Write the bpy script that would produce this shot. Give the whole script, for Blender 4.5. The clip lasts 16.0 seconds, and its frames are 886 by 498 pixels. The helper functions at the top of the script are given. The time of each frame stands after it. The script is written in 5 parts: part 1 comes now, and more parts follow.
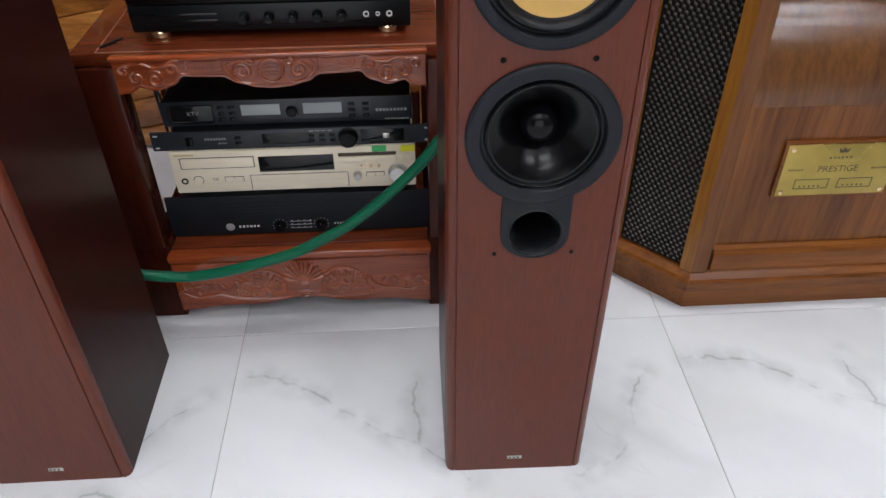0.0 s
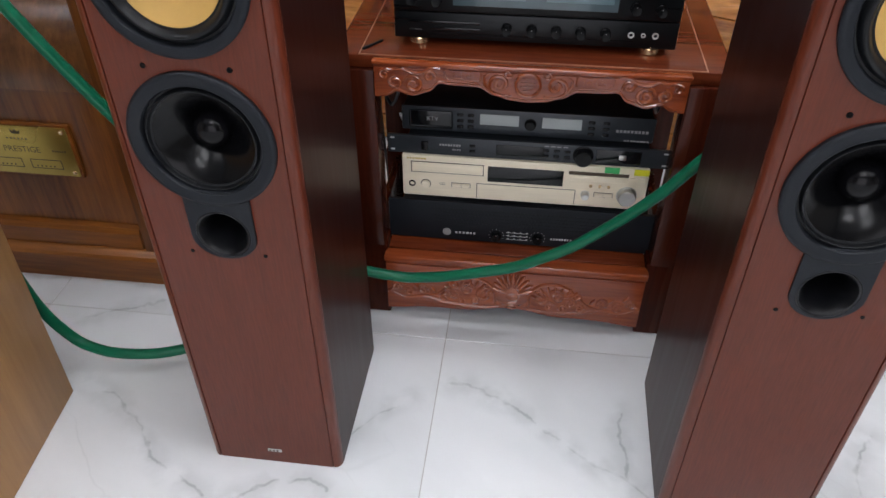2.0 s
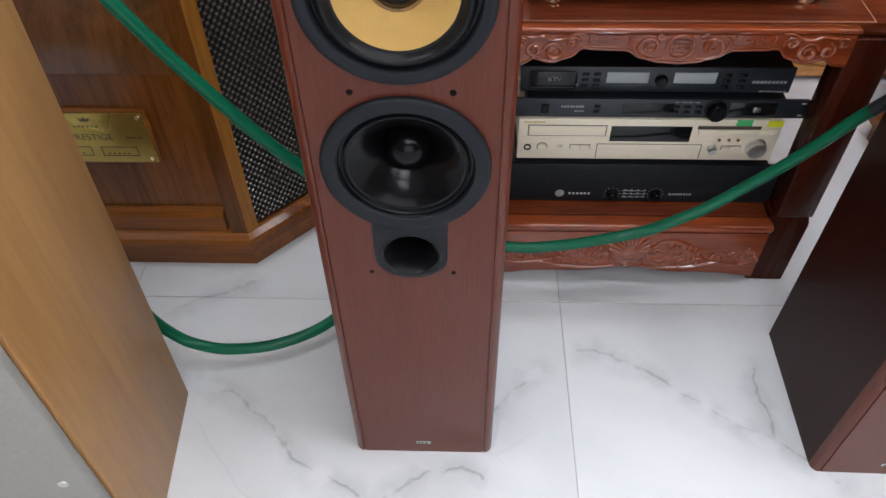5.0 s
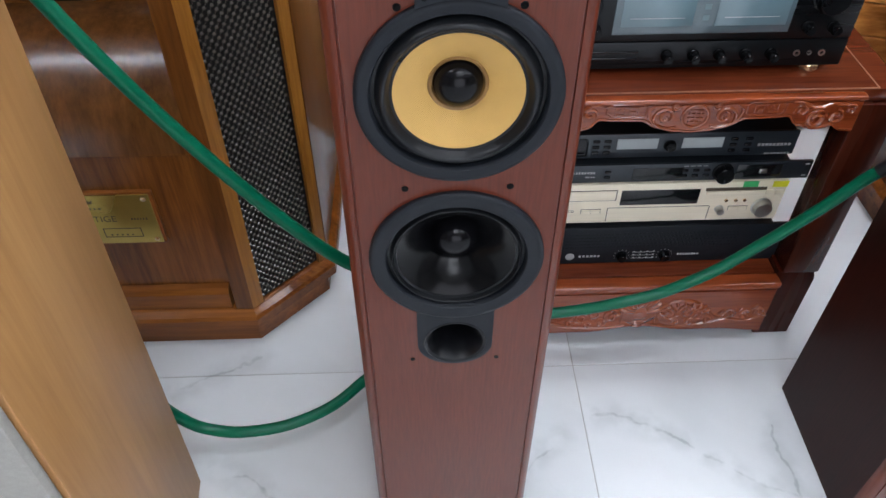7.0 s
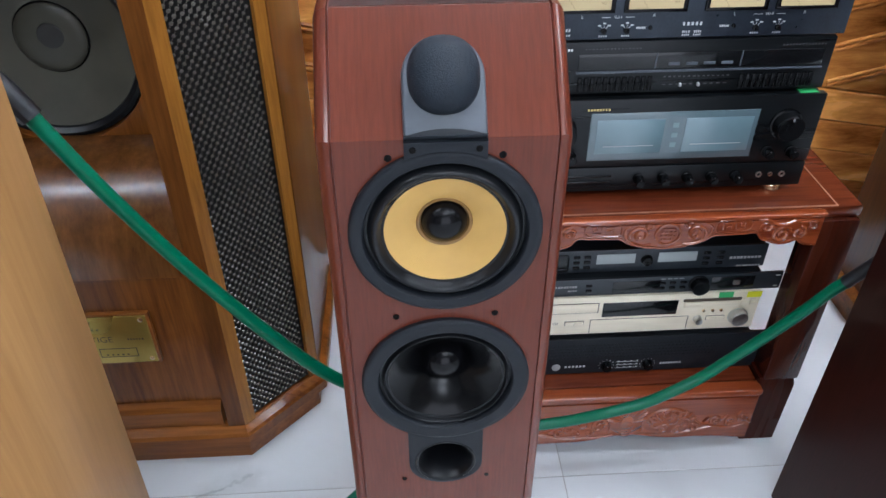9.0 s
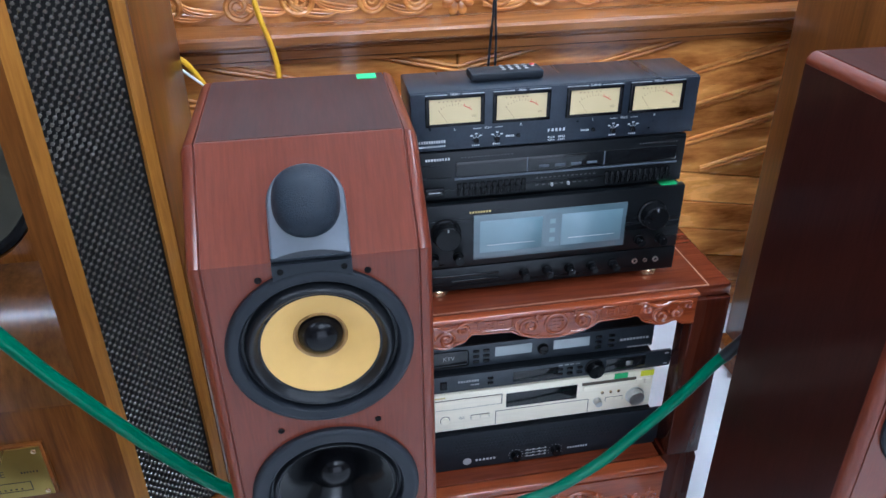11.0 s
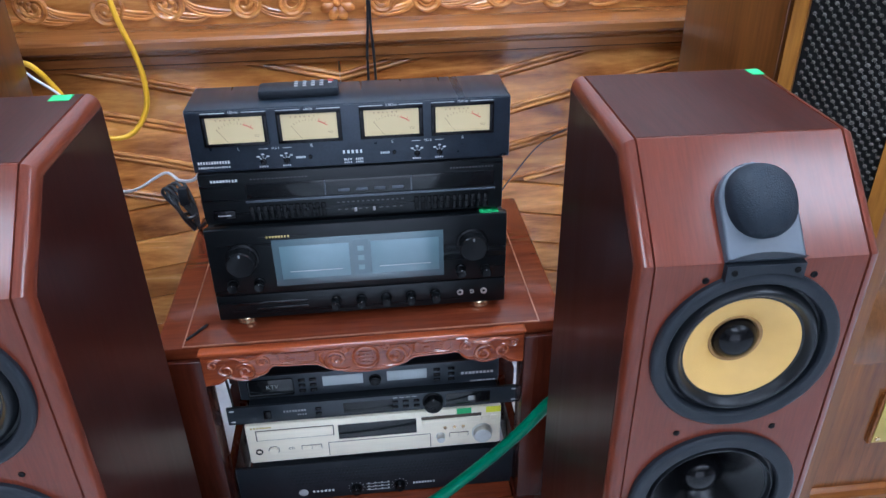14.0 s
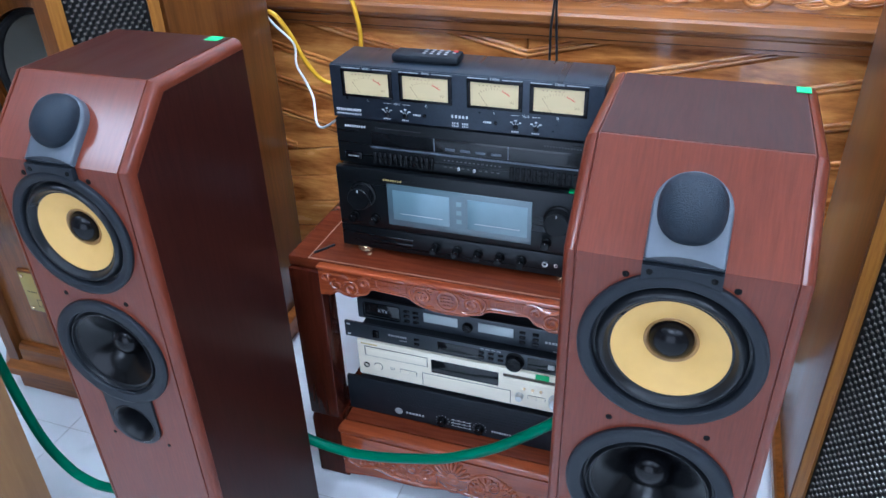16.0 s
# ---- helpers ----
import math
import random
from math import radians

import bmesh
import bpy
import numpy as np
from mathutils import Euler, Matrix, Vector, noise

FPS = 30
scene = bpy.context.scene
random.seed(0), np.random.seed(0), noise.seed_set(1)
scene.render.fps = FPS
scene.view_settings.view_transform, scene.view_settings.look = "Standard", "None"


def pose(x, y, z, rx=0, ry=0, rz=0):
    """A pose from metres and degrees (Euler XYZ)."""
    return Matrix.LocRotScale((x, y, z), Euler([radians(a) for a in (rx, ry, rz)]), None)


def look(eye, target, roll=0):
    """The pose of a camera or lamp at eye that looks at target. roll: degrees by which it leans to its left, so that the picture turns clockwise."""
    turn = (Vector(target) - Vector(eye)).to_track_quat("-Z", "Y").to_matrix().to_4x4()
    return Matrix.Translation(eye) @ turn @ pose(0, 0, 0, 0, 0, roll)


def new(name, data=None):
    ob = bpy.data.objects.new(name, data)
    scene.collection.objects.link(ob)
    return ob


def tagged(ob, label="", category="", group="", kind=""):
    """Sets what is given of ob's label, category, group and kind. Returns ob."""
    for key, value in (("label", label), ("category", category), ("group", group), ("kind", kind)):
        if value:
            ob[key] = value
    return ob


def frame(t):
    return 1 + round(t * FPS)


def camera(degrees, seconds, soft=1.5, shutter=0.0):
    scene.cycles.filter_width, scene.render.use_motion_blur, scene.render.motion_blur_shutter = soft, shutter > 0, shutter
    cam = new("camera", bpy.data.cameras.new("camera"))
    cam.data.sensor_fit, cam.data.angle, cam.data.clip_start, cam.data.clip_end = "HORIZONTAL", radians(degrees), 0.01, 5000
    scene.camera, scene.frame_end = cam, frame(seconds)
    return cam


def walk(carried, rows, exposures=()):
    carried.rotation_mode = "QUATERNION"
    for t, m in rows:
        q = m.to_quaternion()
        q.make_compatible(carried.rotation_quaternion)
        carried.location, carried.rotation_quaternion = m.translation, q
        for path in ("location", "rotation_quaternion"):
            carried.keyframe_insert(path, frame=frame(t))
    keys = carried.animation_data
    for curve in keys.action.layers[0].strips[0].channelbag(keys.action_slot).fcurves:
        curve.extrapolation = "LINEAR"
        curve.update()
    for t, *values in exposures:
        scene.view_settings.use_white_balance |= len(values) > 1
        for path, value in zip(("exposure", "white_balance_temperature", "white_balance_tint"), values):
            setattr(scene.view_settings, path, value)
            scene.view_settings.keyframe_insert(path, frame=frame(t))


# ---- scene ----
cam = camera(61.2, 16.0)
PATH = [
    (0, (0.01, -0.006, 0.998), (0.1, 1.562, -0.24), -0.3),
    (0.5, (-0.01, -0.003, 1.001), (0.002, 1.558, -0.249), -0.5),
    (1, (-0.056, -0.001, 1.012), (-0.141, 1.554, -0.243), -0.3),
    (1.5, (-0.131, 0.007, 1.025), (-0.295, 1.557, -0.229), -0.2),
    (2, (-0.188, 0.034, 1.023), (-0.383, 1.578, -0.234), -0.1),
    (2.5, (-0.252, 0.084, 1.037), (-0.455, 1.549, -0.309), -0.1),
    (3, (-0.343, 0.124, 1.049), (-0.52, 1.515, -0.376), -1.5),
    (3.5, (-0.431, 0.145, 1.075), (-0.533, 1.506, -0.387), -2.6),
    (4, (-0.454, 0.156, 1.079), (-0.549, 1.504, -0.396), -2.1),
    (4.2, (-0.455, 0.15, 1.08), (-0.549, 1.495, -0.397), -1.8),
    (6.5, (-0.574, 0.199, 1.102), (-0.537, 1.588, -0.336), -0.1),
    (7, (-0.579, 0.205, 1.112), (-0.526, 1.63, -0.29), -0.0),
    (7.5, (-0.582, 0.2, 1.127), (-0.51, 1.685, -0.211), 0.2),
    (8, (-0.582, 0.19, 1.141), (-0.499, 1.723, -0.141), 0.2),
    (8.5, (-0.584, 0.187, 1.149), (-0.496, 1.753, -0.093), 0.1),
    (8.7, (-0.583, 0.189, 1.153), (-0.493, 1.766, -0.074), 0.0),
    (10.8, (-0.539, 0.16, 1.197), (-0.293, 1.869, 0.188), -0.9),
    (11, (-0.53, 0.159, 1.197), (-0.233, 1.866, 0.197), -0.6),
    (11.5, (-0.507, 0.156, 1.202), (-0.11, 1.85, 0.216), -0.3),
    (12, (-0.454, 0.154, 1.206), (-0.035, 1.845, 0.223), 0.0),
    (12.5, (-0.362, 0.142, 1.204), (0.05, 1.835, 0.223), 0.3),
    (13, (-0.28, 0.127, 1.192), (0.086, 1.829, 0.207), 0.6),
    (13.5, (-0.228, 0.149, 1.193), (0.058, 1.857, 0.192), -0.5),
    (14, (-0.158, 0.198, 1.199), (0.008, 1.914, 0.185), -1.0),
    (14.5, (-0.118, 0.221, 1.208), (-0.089, 1.928, 0.166), -2.1),
    (15, (-0.048, 0.212, 1.218), (-0.237, 1.9, 0.163), -2.7),
    (15.5, (0.057, 0.181, 1.223), (-0.351, 1.83, 0.167), -2.9),
    (16, (0.148, 0.124, 1.226), (-0.428, 1.729, 0.18), -1.9),
]
EXPOSURES = [(0.0, -0.08, 6850, 19), (2.0, 0.0, 6850, 19), (3.5, -0.1, 6850, 19), (4.2, -0.06, 6850, 19), (7.0, 0.23, 6450, 17), (8.5, 0.33, 6250, 16), (11.0, 0.58, 5450, 14), (12.5, 0.52, 5350, 14), (14.0, 0.48, 5400, 15), (15.0, 0.54, 5350, 14), (16.0, 0.64, 5150, 13)]
walk(cam, [(t, look(eye, target, roll)) for t, eye, target, roll in PATH], EXPOSURES)

# ---- world and lights ----
world = bpy.data.worlds.new("world")
scene.world = world
world.use_nodes = True
world.node_tree.nodes["Background"].inputs[0].default_value = (0.75, 0.85, 1.0, 1)
world.node_tree.nodes["Background"].inputs[1].default_value = 0.35
PANEL_POWER = 15.2
WINDOW_POWER = 33.0


# ---- materials ----
def mat(name, color, rough=0.5, metal=0.0, coat=0.0, var=0.12, scale=30.0, bump=0.0, stretch=(1, 1, 1), coat_rough=0.08, spec=0.5):
    """A plain paint, plastic or metal with faint mottling, wear in the gloss and fine relief."""
    m = bpy.data.materials.new(name)
    m.use_nodes = True
    nt = m.node_tree
    b = nt.nodes["Principled BSDF"]
    tc = nt.nodes.new("ShaderNodeTexCoord")
    mp = nt.nodes.new("ShaderNodeMapping")
    mp.inputs["Scale"].default_value = stretch
    nt.links.new(tc.outputs["Object"], mp.inputs[0])
    n = nt.nodes.new("ShaderNodeTexNoise")
    n.inputs["Scale"].default_value = scale
    n.inputs["Detail"].default_value = 4
    nt.links.new(mp.outputs[0], n.inputs["Vector"])
    n2 = nt.nodes.new("ShaderNodeTexNoise")
    n2.inputs["Scale"].default_value = scale * 0.17
    nt.links.new(mp.outputs[0], n2.inputs["Vector"])
    mx = nt.nodes.new("ShaderNodeMath")
    mx.operation = "ADD"
    nt.links.new(n.outputs[0], mx.inputs[0])
    nt.links.new(n2.outputs[0], mx.inputs[1])
    r = nt.nodes.new("ShaderNodeMapRange")
    r.inputs["From Min"].default_value, r.inputs["From Max"].default_value = 0.7, 1.3
    r.inputs["To Min"].default_value, r.inputs["To Max"].default_value = 1 - var, 1 + var
    nt.links.new(mx.outputs[0], r.inputs["Value"])
    v = nt.nodes.new("ShaderNodeVectorMath")
    v.operation = "SCALE"
    v.inputs[0].default_value = color
    nt.links.new(r.outputs[0], v.inputs["Scale"])
    nt.links.new(v.outputs[0], b.inputs["Base Color"])
    rr = nt.nodes.new("ShaderNodeMapRange")
    rr.inputs["From Min"].default_value, rr.inputs["From Max"].default_value = 0.3, 0.7
    rr.inputs["To Min"].default_value, rr.inputs["To Max"].default_value = rough * 0.85, min(1, rough * 1.15)
    nt.links.new(n2.outputs[0], rr.inputs["Value"])
    nt.links.new(rr.outputs[0], b.inputs["Roughness"])
    b.inputs["Metallic"].default_value = metal
    b.inputs["Specular IOR Level"].default_value = spec
    b.inputs["Coat Weight"].default_value = coat
    b.inputs["Coat Roughness"].default_value = coat_rough
    if bump:
        bp = nt.nodes.new("ShaderNodeBump")
        bp.inputs["Strength"].default_value = bump
        bp.inputs["Distance"].default_value = 0.001
        nt.links.new(n.outputs[0], bp.inputs["Height"])
        nt.links.new(bp.outputs[0], b.inputs["Normal"])
    return m


def wood(name, dark, light, axis="z", rough=0.35, coat=0.3, scale=1.0, bump=0.15, figure=0.5, tint=0.0, coat_rough=0.1, spec=0.5, ends=(0.33, 0.66), broad=0.8, along=0.9, swirl=1.2, middle=None, sheet=False):
    """Veneer or varnished timber: long fibres along one axis, broad figure, fine pores, per-piece tint."""
    m = bpy.data.materials.new(name)
    m.use_nodes = True
    nt = m.node_tree
    b = nt.nodes["Principled BSDF"]
    tc = nt.nodes.new("ShaderNodeTexCoord")
    oi = nt.nodes.new("ShaderNodeObjectInfo")
    off = nt.nodes.new("ShaderNodeVectorMath")
    off.operation = "SCALE"
    off.inputs[0].default_value = (3.1, 5.7, 2.3)
    nt.links.new(oi.outputs["Random"], off.inputs["Scale"])
    add = nt.nodes.new("ShaderNodeVectorMath")
    nt.links.new(tc.outputs["Object"], add.inputs[0])
    nt.links.new(off.outputs[0], add.inputs[1])
    mp = nt.nodes.new("ShaderNodeMapping")
    s = [14 * scale] * 3
    s["xyz".index(axis)] = along * scale
    if sheet:
        s[1] = along * scale
    mp.inputs["Scale"].default_value = s
    nt.links.new(add.outputs[0], mp.inputs[0])
    fig = nt.nodes.new("ShaderNodeTexNoise")
    fig.inputs["Scale"].default_value = broad
    fig.inputs["Detail"].default_value = 5
    fig.inputs["Distortion"].default_value = swirl
    nt.links.new(mp.outputs[0], fig.inputs["Vector"])
    fib = nt.nodes.new("ShaderNodeTexNoise")
    fib.inputs["Scale"].default_value = 9
    fib.inputs["Detail"].default_value = 6
    fib.inputs["Roughness"].default_value = 0.65
    nt.links.new(mp.outputs[0], fib.inputs["Vector"])
    mixf = nt.nodes.new("ShaderNodeMix")
    mixf.inputs[0].default_value = 1 - figure
    nt.links.new(fig.outputs[0], mixf.inputs[2])
    nt.links.new(fib.outputs[0], mixf.inputs[3])
    ramp = nt.nodes.new("ShaderNodeValToRGB")
    e = ramp.color_ramp.elements
    e[0].position, e[1].position = ends
    e[0].color, e[1].color = (*dark, 1), (*light, 1)
    if middle:
        e.new((ends[0] + ends[1]) / 2).color = (*middle, 1)
    nt.links.new(mixf.outputs[0], ramp.inputs[0])
    tn = nt.nodes.new("ShaderNodeMapRange")
    tn.inputs["To Min"].default_value, tn.inputs["To Max"].default_value = 1 - tint, 1 + tint
    nt.links.new(oi.outputs["Random"], tn.inputs["Value"])
    vm = nt.nodes.new("ShaderNodeVectorMath")
    vm.operation = "SCALE"
    nt.links.new(ramp.outputs[0], vm.inputs[0])
    nt.links.new(tn.outputs[0], vm.inputs["Scale"])
    nt.links.new(vm.outputs[0], b.inputs["Base Color"])
    rr = nt.nodes.new("ShaderNodeMapRange")
    rr.inputs["To Min"].default_value, rr.inputs["To Max"].default_value = rough * 0.8, rough * 1.25
    nt.links.new(fig.outputs[0], rr.inputs["Value"])
    nt.links.new(rr.outputs[0], b.inputs["Roughness"])
    b.inputs["Coat Weight"].default_value = coat
    b.inputs["Coat Roughness"].default_value = coat_rough
    b.inputs["Specular IOR Level"].default_value = spec
    bp = nt.nodes.new("ShaderNodeBump")
    bp.inputs["Strength"].default_value = bump
    bp.inputs["Distance"].default_value = 0.0006
    nt.links.new(fib.outputs[0], bp.inputs["Height"])
    nt.links.new(bp.outputs[0], b.inputs["Normal"])
    return m


VEINS = (
    ((-0.30, 0.925), (-0.244, 0.914), (-0.157, 0.877), (-0.072, 0.802), (0.016, 0.755), (0.09, 0.685)),
    ((-0.355, 0.885), (-0.416, 0.832), (-0.445, 0.784)),
    ((-0.96, 0.86), (-0.877, 0.823), (-0.782, 0.74), (-0.721, 0.682), (-0.64, 0.65)),
    ((-0.60, 0.64), (-0.539, 0.689), (-0.482, 0.698), (-0.455, 0.675)),
    ((0.50, 0.925), (0.623, 0.903), (0.74, 0.818), (0.86, 0.775)),
    ((0.424, 0.90), (0.379, 0.814), (0.361, 0.755), (0.33, 0.707), (0.26, 0.69)),
    ((0.79, 0.92), (0.80, 0.80)), ((0.01, 0.89), (0.016, 0.755)), ((-1.02, 1.0), (-0.89, 1.065)),
)


def marble(name):
    """Polished white porcelain tile with blurred grey veins, different on every tile."""
    m = bpy.data.materials.new(name)
    m.use_nodes = True
    nt = m.node_tree
    b = nt.nodes["Principled BSDF"]
    tc = nt.nodes.new("ShaderNodeTexCoord")
    oi = nt.nodes.new("ShaderNodeObjectInfo")
    off = nt.nodes.new("ShaderNodeVectorMath")
    off.operation = "SCALE"
    off.inputs[0].default_value = (17, 9, 5)
    nt.links.new(oi.outputs["Random"], off.inputs["Scale"])
    add = nt.nodes.new("ShaderNodeVectorMath")
    nt.links.new(tc.outputs["Object"], add.inputs[0])
    nt.links.new(off.outputs[0], add.inputs[1])
    # bend the coordinates so that no vein runs straight
    last_vec = add
    for bend, size in ((0.16, 2.2), (0.05, 9.0)):
        bn = nt.nodes.new("ShaderNodeTexNoise")
        bn.inputs["Scale"].default_value = size
        bn.inputs["Detail"].default_value = 4
        nt.links.new(add.outputs[0], bn.inputs["Vector"])
        sh = nt.nodes.new("ShaderNodeVectorMath")
        sh.operation = "MULTIPLY_ADD"
        sh.inputs[1].default_value = (bend, bend, 0)
        nt.links.new(bn.outputs["Color"], sh.inputs[0])
        nt.links.new(last_vec.outputs[0], sh.inputs[2])
        last_vec = sh
    mp = nt.nodes.new("ShaderNodeMapping")
    mp.vector_type = "TEXTURE"
    mp.inputs["Rotation"].default_value = (0, 0, -0.62)
    mp.inputs["Scale"].default_value = (1.5, 0.62, 1)
    nt.links.new(last_vec.outputs[0], mp.inputs[0])
    last = None
    for sc, width, power, low in ((1.9, 0.016, 0.20, 0.50), (4.3, 0.020, 0.16, 0.52), (1.9, 0.13, 0.14, 0.44)):
        vo = nt.nodes.new("ShaderNodeTexVoronoi")
        vo.voronoi_dimensions = "2D"
        vo.feature = "DISTANCE_TO_EDGE"
        vo.inputs["Scale"].default_value = sc
        nt.links.new(mp.outputs[0], vo.inputs["Vector"])
        r = nt.nodes.new("ShaderNodeMapRange")
        r.interpolation_type = "SMOOTHSTEP"
        r.inputs["From Max"].default_value = width
        r.inputs["To Min"].default_value, r.inputs["To Max"].default_value = power, 0.0
        nt.links.new(vo.outputs["Distance"], r.inputs["Value"])
        # veins fade in and out along the tile
        n2 = nt.nodes.new("ShaderNodeTexNoise")
        n2.inputs["Scale"].default_value = 2.6
        n2.inputs["Detail"].default_value = 3
        nt.links.new(add.outputs[0], n2.inputs["Vector"])
        r2 = nt.nodes.new("ShaderNodeMapRange")
        r2.inputs["From Min"].default_value, r2.inputs["From Max"].default_value = low, low + 0.17
        nt.links.new(n2.outputs[0], r2.inputs["Value"])
        mu = nt.nodes.new("ShaderNodeMath")
        mu.operation = "MULTIPLY"
        nt.links.new(r.outputs[0], mu.inputs[0])
        nt.links.new(r2.outputs[0], mu.inputs[1])
        if last:
            mxx = nt.nodes.new("ShaderNodeMath")
            mxx.operation = "MAXIMUM"
            nt.links.new(last.outputs[0], mxx.inputs[0])
            nt.links.new(mu.outputs[0], mxx.inputs[1])
            last = mxx
        else:
            last = mu
    # the long grey veins that cross the middle of the floor
    def vec(op, a, b=None):
        n = nt.nodes.new("ShaderNodeVectorMath")
        n.operation = op
        nt.links.new(a, n.inputs[0])
        if b is not None and isinstance(b, bpy.types.NodeSocket):
            nt.links.new(b, n.inputs[1])
        elif b is not None:
            n.inputs[1].default_value = b
        return n

    def num(op, a, b):
        n = nt.nodes.new("ShaderNodeMath")
        n.operation = op
        nt.links.new(a, n.inputs[0])
        if isinstance(b, bpy.types.NodeSocket):
            nt.links.new(b, n.inputs[1])
        else:
            n.inputs[1].default_value = b
        return n.outputs[0]

    flat = vec("MULTIPLY", tc.outputs["Object"], (1, 1, 0)).outputs[0]
    for bend, size in ((0.05, 9.0), (0.022, 34.0)):
        bn = nt.nodes.new("ShaderNodeTexNoise")
        bn.inputs["Scale"].default_value = size
        bn.inputs["Detail"].default_value = 3
        nt.links.new(tc.outputs["Object"], bn.inputs["Vector"])
        shift = vec("SUBTRACT", bn.outputs["Color"], (0.5, 0.5, 0.5))
        shift = vec("MULTIPLY", shift.outputs[0], (bend, bend, 0))
        flat = vec("ADD", flat, shift.outputs[0]).outputs[0]
    nearest = None
    for run in VEINS:
        for (xa, ya), (xb, yb) in zip(run, run[1:]):
            d = Vector((xb - xa, yb - ya, 0))
            off = vec("SUBTRACT", flat, (xa, ya, 0)).outputs[0]
            along = nt.nodes.new("ShaderNodeClamp")
            nt.links.new(vec("DOT_PRODUCT", off, d / d.length_squared).outputs["Value"], along.inputs[0])
            foot = nt.nodes.new("ShaderNodeVectorMath")
            foot.operation = "SCALE"
            foot.inputs[0].default_value = d
            nt.links.new(along.outputs[0], foot.inputs["Scale"])
            dist = vec("LENGTH", vec("SUBTRACT", off, foot.outputs[0]).outputs[0]).outputs["Value"]
            nearest = num("MINIMUM", nearest, dist) if nearest else dist
    patch = nt.nodes.new("ShaderNodeTexNoise")
    patch.inputs["Scale"].default_value = 22
    patch.inputs["Detail"].default_value = 3
    nt.links.new(tc.outputs["Object"], patch.inputs["Vector"])
    for width, power, low in ((0.0068, 0.74, 0.36), (0.042, 0.28, 0.34)):
        r = nt.nodes.new("ShaderNodeMapRange")
        r.interpolation_type = "SMOOTHSTEP"
        r.inputs["From Max"].default_value = width
        r.inputs["To Min"].default_value, r.inputs["To Max"].default_value = power, 0.0
        nt.links.new(nearest, r.inputs["Value"])
        r2 = nt.nodes.new("ShaderNodeMapRange")
        r2.inputs["From Min"].default_value, r2.inputs["From Max"].default_value = low, low + 0.22
        nt.links.new(patch.outputs[0], r2.inputs["Value"])
        mxx = nt.nodes.new("ShaderNodeMath")
        mxx.operation = "MAXIMUM"
        nt.links.new(last.outputs[0], mxx.inputs[0])
        nt.links.new(num("MULTIPLY", r.outputs[0], r2.outputs[0]), mxx.inputs[1])
        last = mxx
    cloud = nt.nodes.new("ShaderNodeTexNoise")
    cloud.inputs["Scale"].default_value = 2.2
    cloud.inputs["Detail"].default_value = 5
    nt.links.new(mp.outputs[0], cloud.inputs["Vector"])
    ramp = nt.nodes.new("ShaderNodeValToRGB")
    e = ramp.color_ramp.elements
    e[0].position, e[1].position = 0.36, 0.6
    e[0].color, e[1].color = (0.60, 0.62, 0.635, 1), (0.69, 0.705, 0.72, 1)
    nt.links.new(cloud.outputs[0], ramp.inputs[0])
    mix = nt.nodes.new("ShaderNodeMix")
    mix.data_type = "RGBA"
    nt.links.new(last.outputs[0], mix.inputs[0])
    nt.links.new(ramp.outputs[0], mix.inputs[6])
    mix.inputs[7].default_value = (0.30, 0.33, 0.34, 1)
    nt.links.new(mix.outputs[2], b.inputs["Base Color"])
    b.inputs["Roughness"].default_value = 0.16
    b.inputs["Specular IOR Level"].default_value = 0.5
    return m


def glow(name, color, strength):
    m = bpy.data.materials.new(name)
    m.use_nodes = True
    b = m.node_tree.nodes["Principled BSDF"]
    b.inputs["Base Color"].default_value = (0.8, 0.8, 0.8, 1)
    b.inputs["Emission Color"].default_value = (*color, 1)
    b.inputs["Emission Strength"].default_value = strength
    return m


def weave(name, base, cell=0.0011):
    """Woven cone cloth: crossed fine threads."""
    m = mat(name, base, 0.45, var=0.06, scale=60)
    nt = m.node_tree
    b = nt.nodes["Principled BSDF"]
    tc = nt.nodes.new("ShaderNodeTexCoord")
    last = None
    for rot in (0.785, -0.785):
        mp = nt.nodes.new("ShaderNodeMapping")
        mp.inputs["Rotation"].default_value = (0, rot, 0)
        nt.links.new(tc.outputs["Object"], mp.inputs[0])
        w = nt.nodes.new("ShaderNodeTexWave")
        w.inputs["Scale"].default_value = 0.314 / cell
        nt.links.new(mp.outputs[0], w.inputs["Vector"])
        if last:
            mu = nt.nodes.new("ShaderNodeMath")
            mu.operation = "MULTIPLY"
            nt.links.new(last.outputs[1], mu.inputs[0])
            nt.links.new(w.outputs[1], mu.inputs[1])
            last = mu
        else:
            last = w
    bp = nt.nodes.new("ShaderNodeBump")
    bp.inputs["Strength"].default_value = 0.6
    bp.inputs["Distance"].default_value = 0.0006
    nt.links.new(last.outputs[0], bp.inputs["Height"])
    nt.links.new(bp.outputs[0], b.inputs["Normal"])
    return m


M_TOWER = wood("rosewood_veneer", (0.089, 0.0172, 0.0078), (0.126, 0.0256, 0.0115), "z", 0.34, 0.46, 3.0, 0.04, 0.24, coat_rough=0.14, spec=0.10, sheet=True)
# Side panels: rosewood at about a quarter of the front's brightness.
M_TOWER_SIDE = wood("rosewood_side_set_darker", (0.0190, 0.0043, 0.0030), (0.034, 0.0080, 0.0056), "z", 0.34, 0.11, 2.2, 0.05, 0.4, coat_rough=0.12, spec=0.06)
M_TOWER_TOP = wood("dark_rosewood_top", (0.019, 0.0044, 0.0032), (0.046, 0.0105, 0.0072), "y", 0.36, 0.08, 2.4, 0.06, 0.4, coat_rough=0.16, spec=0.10)
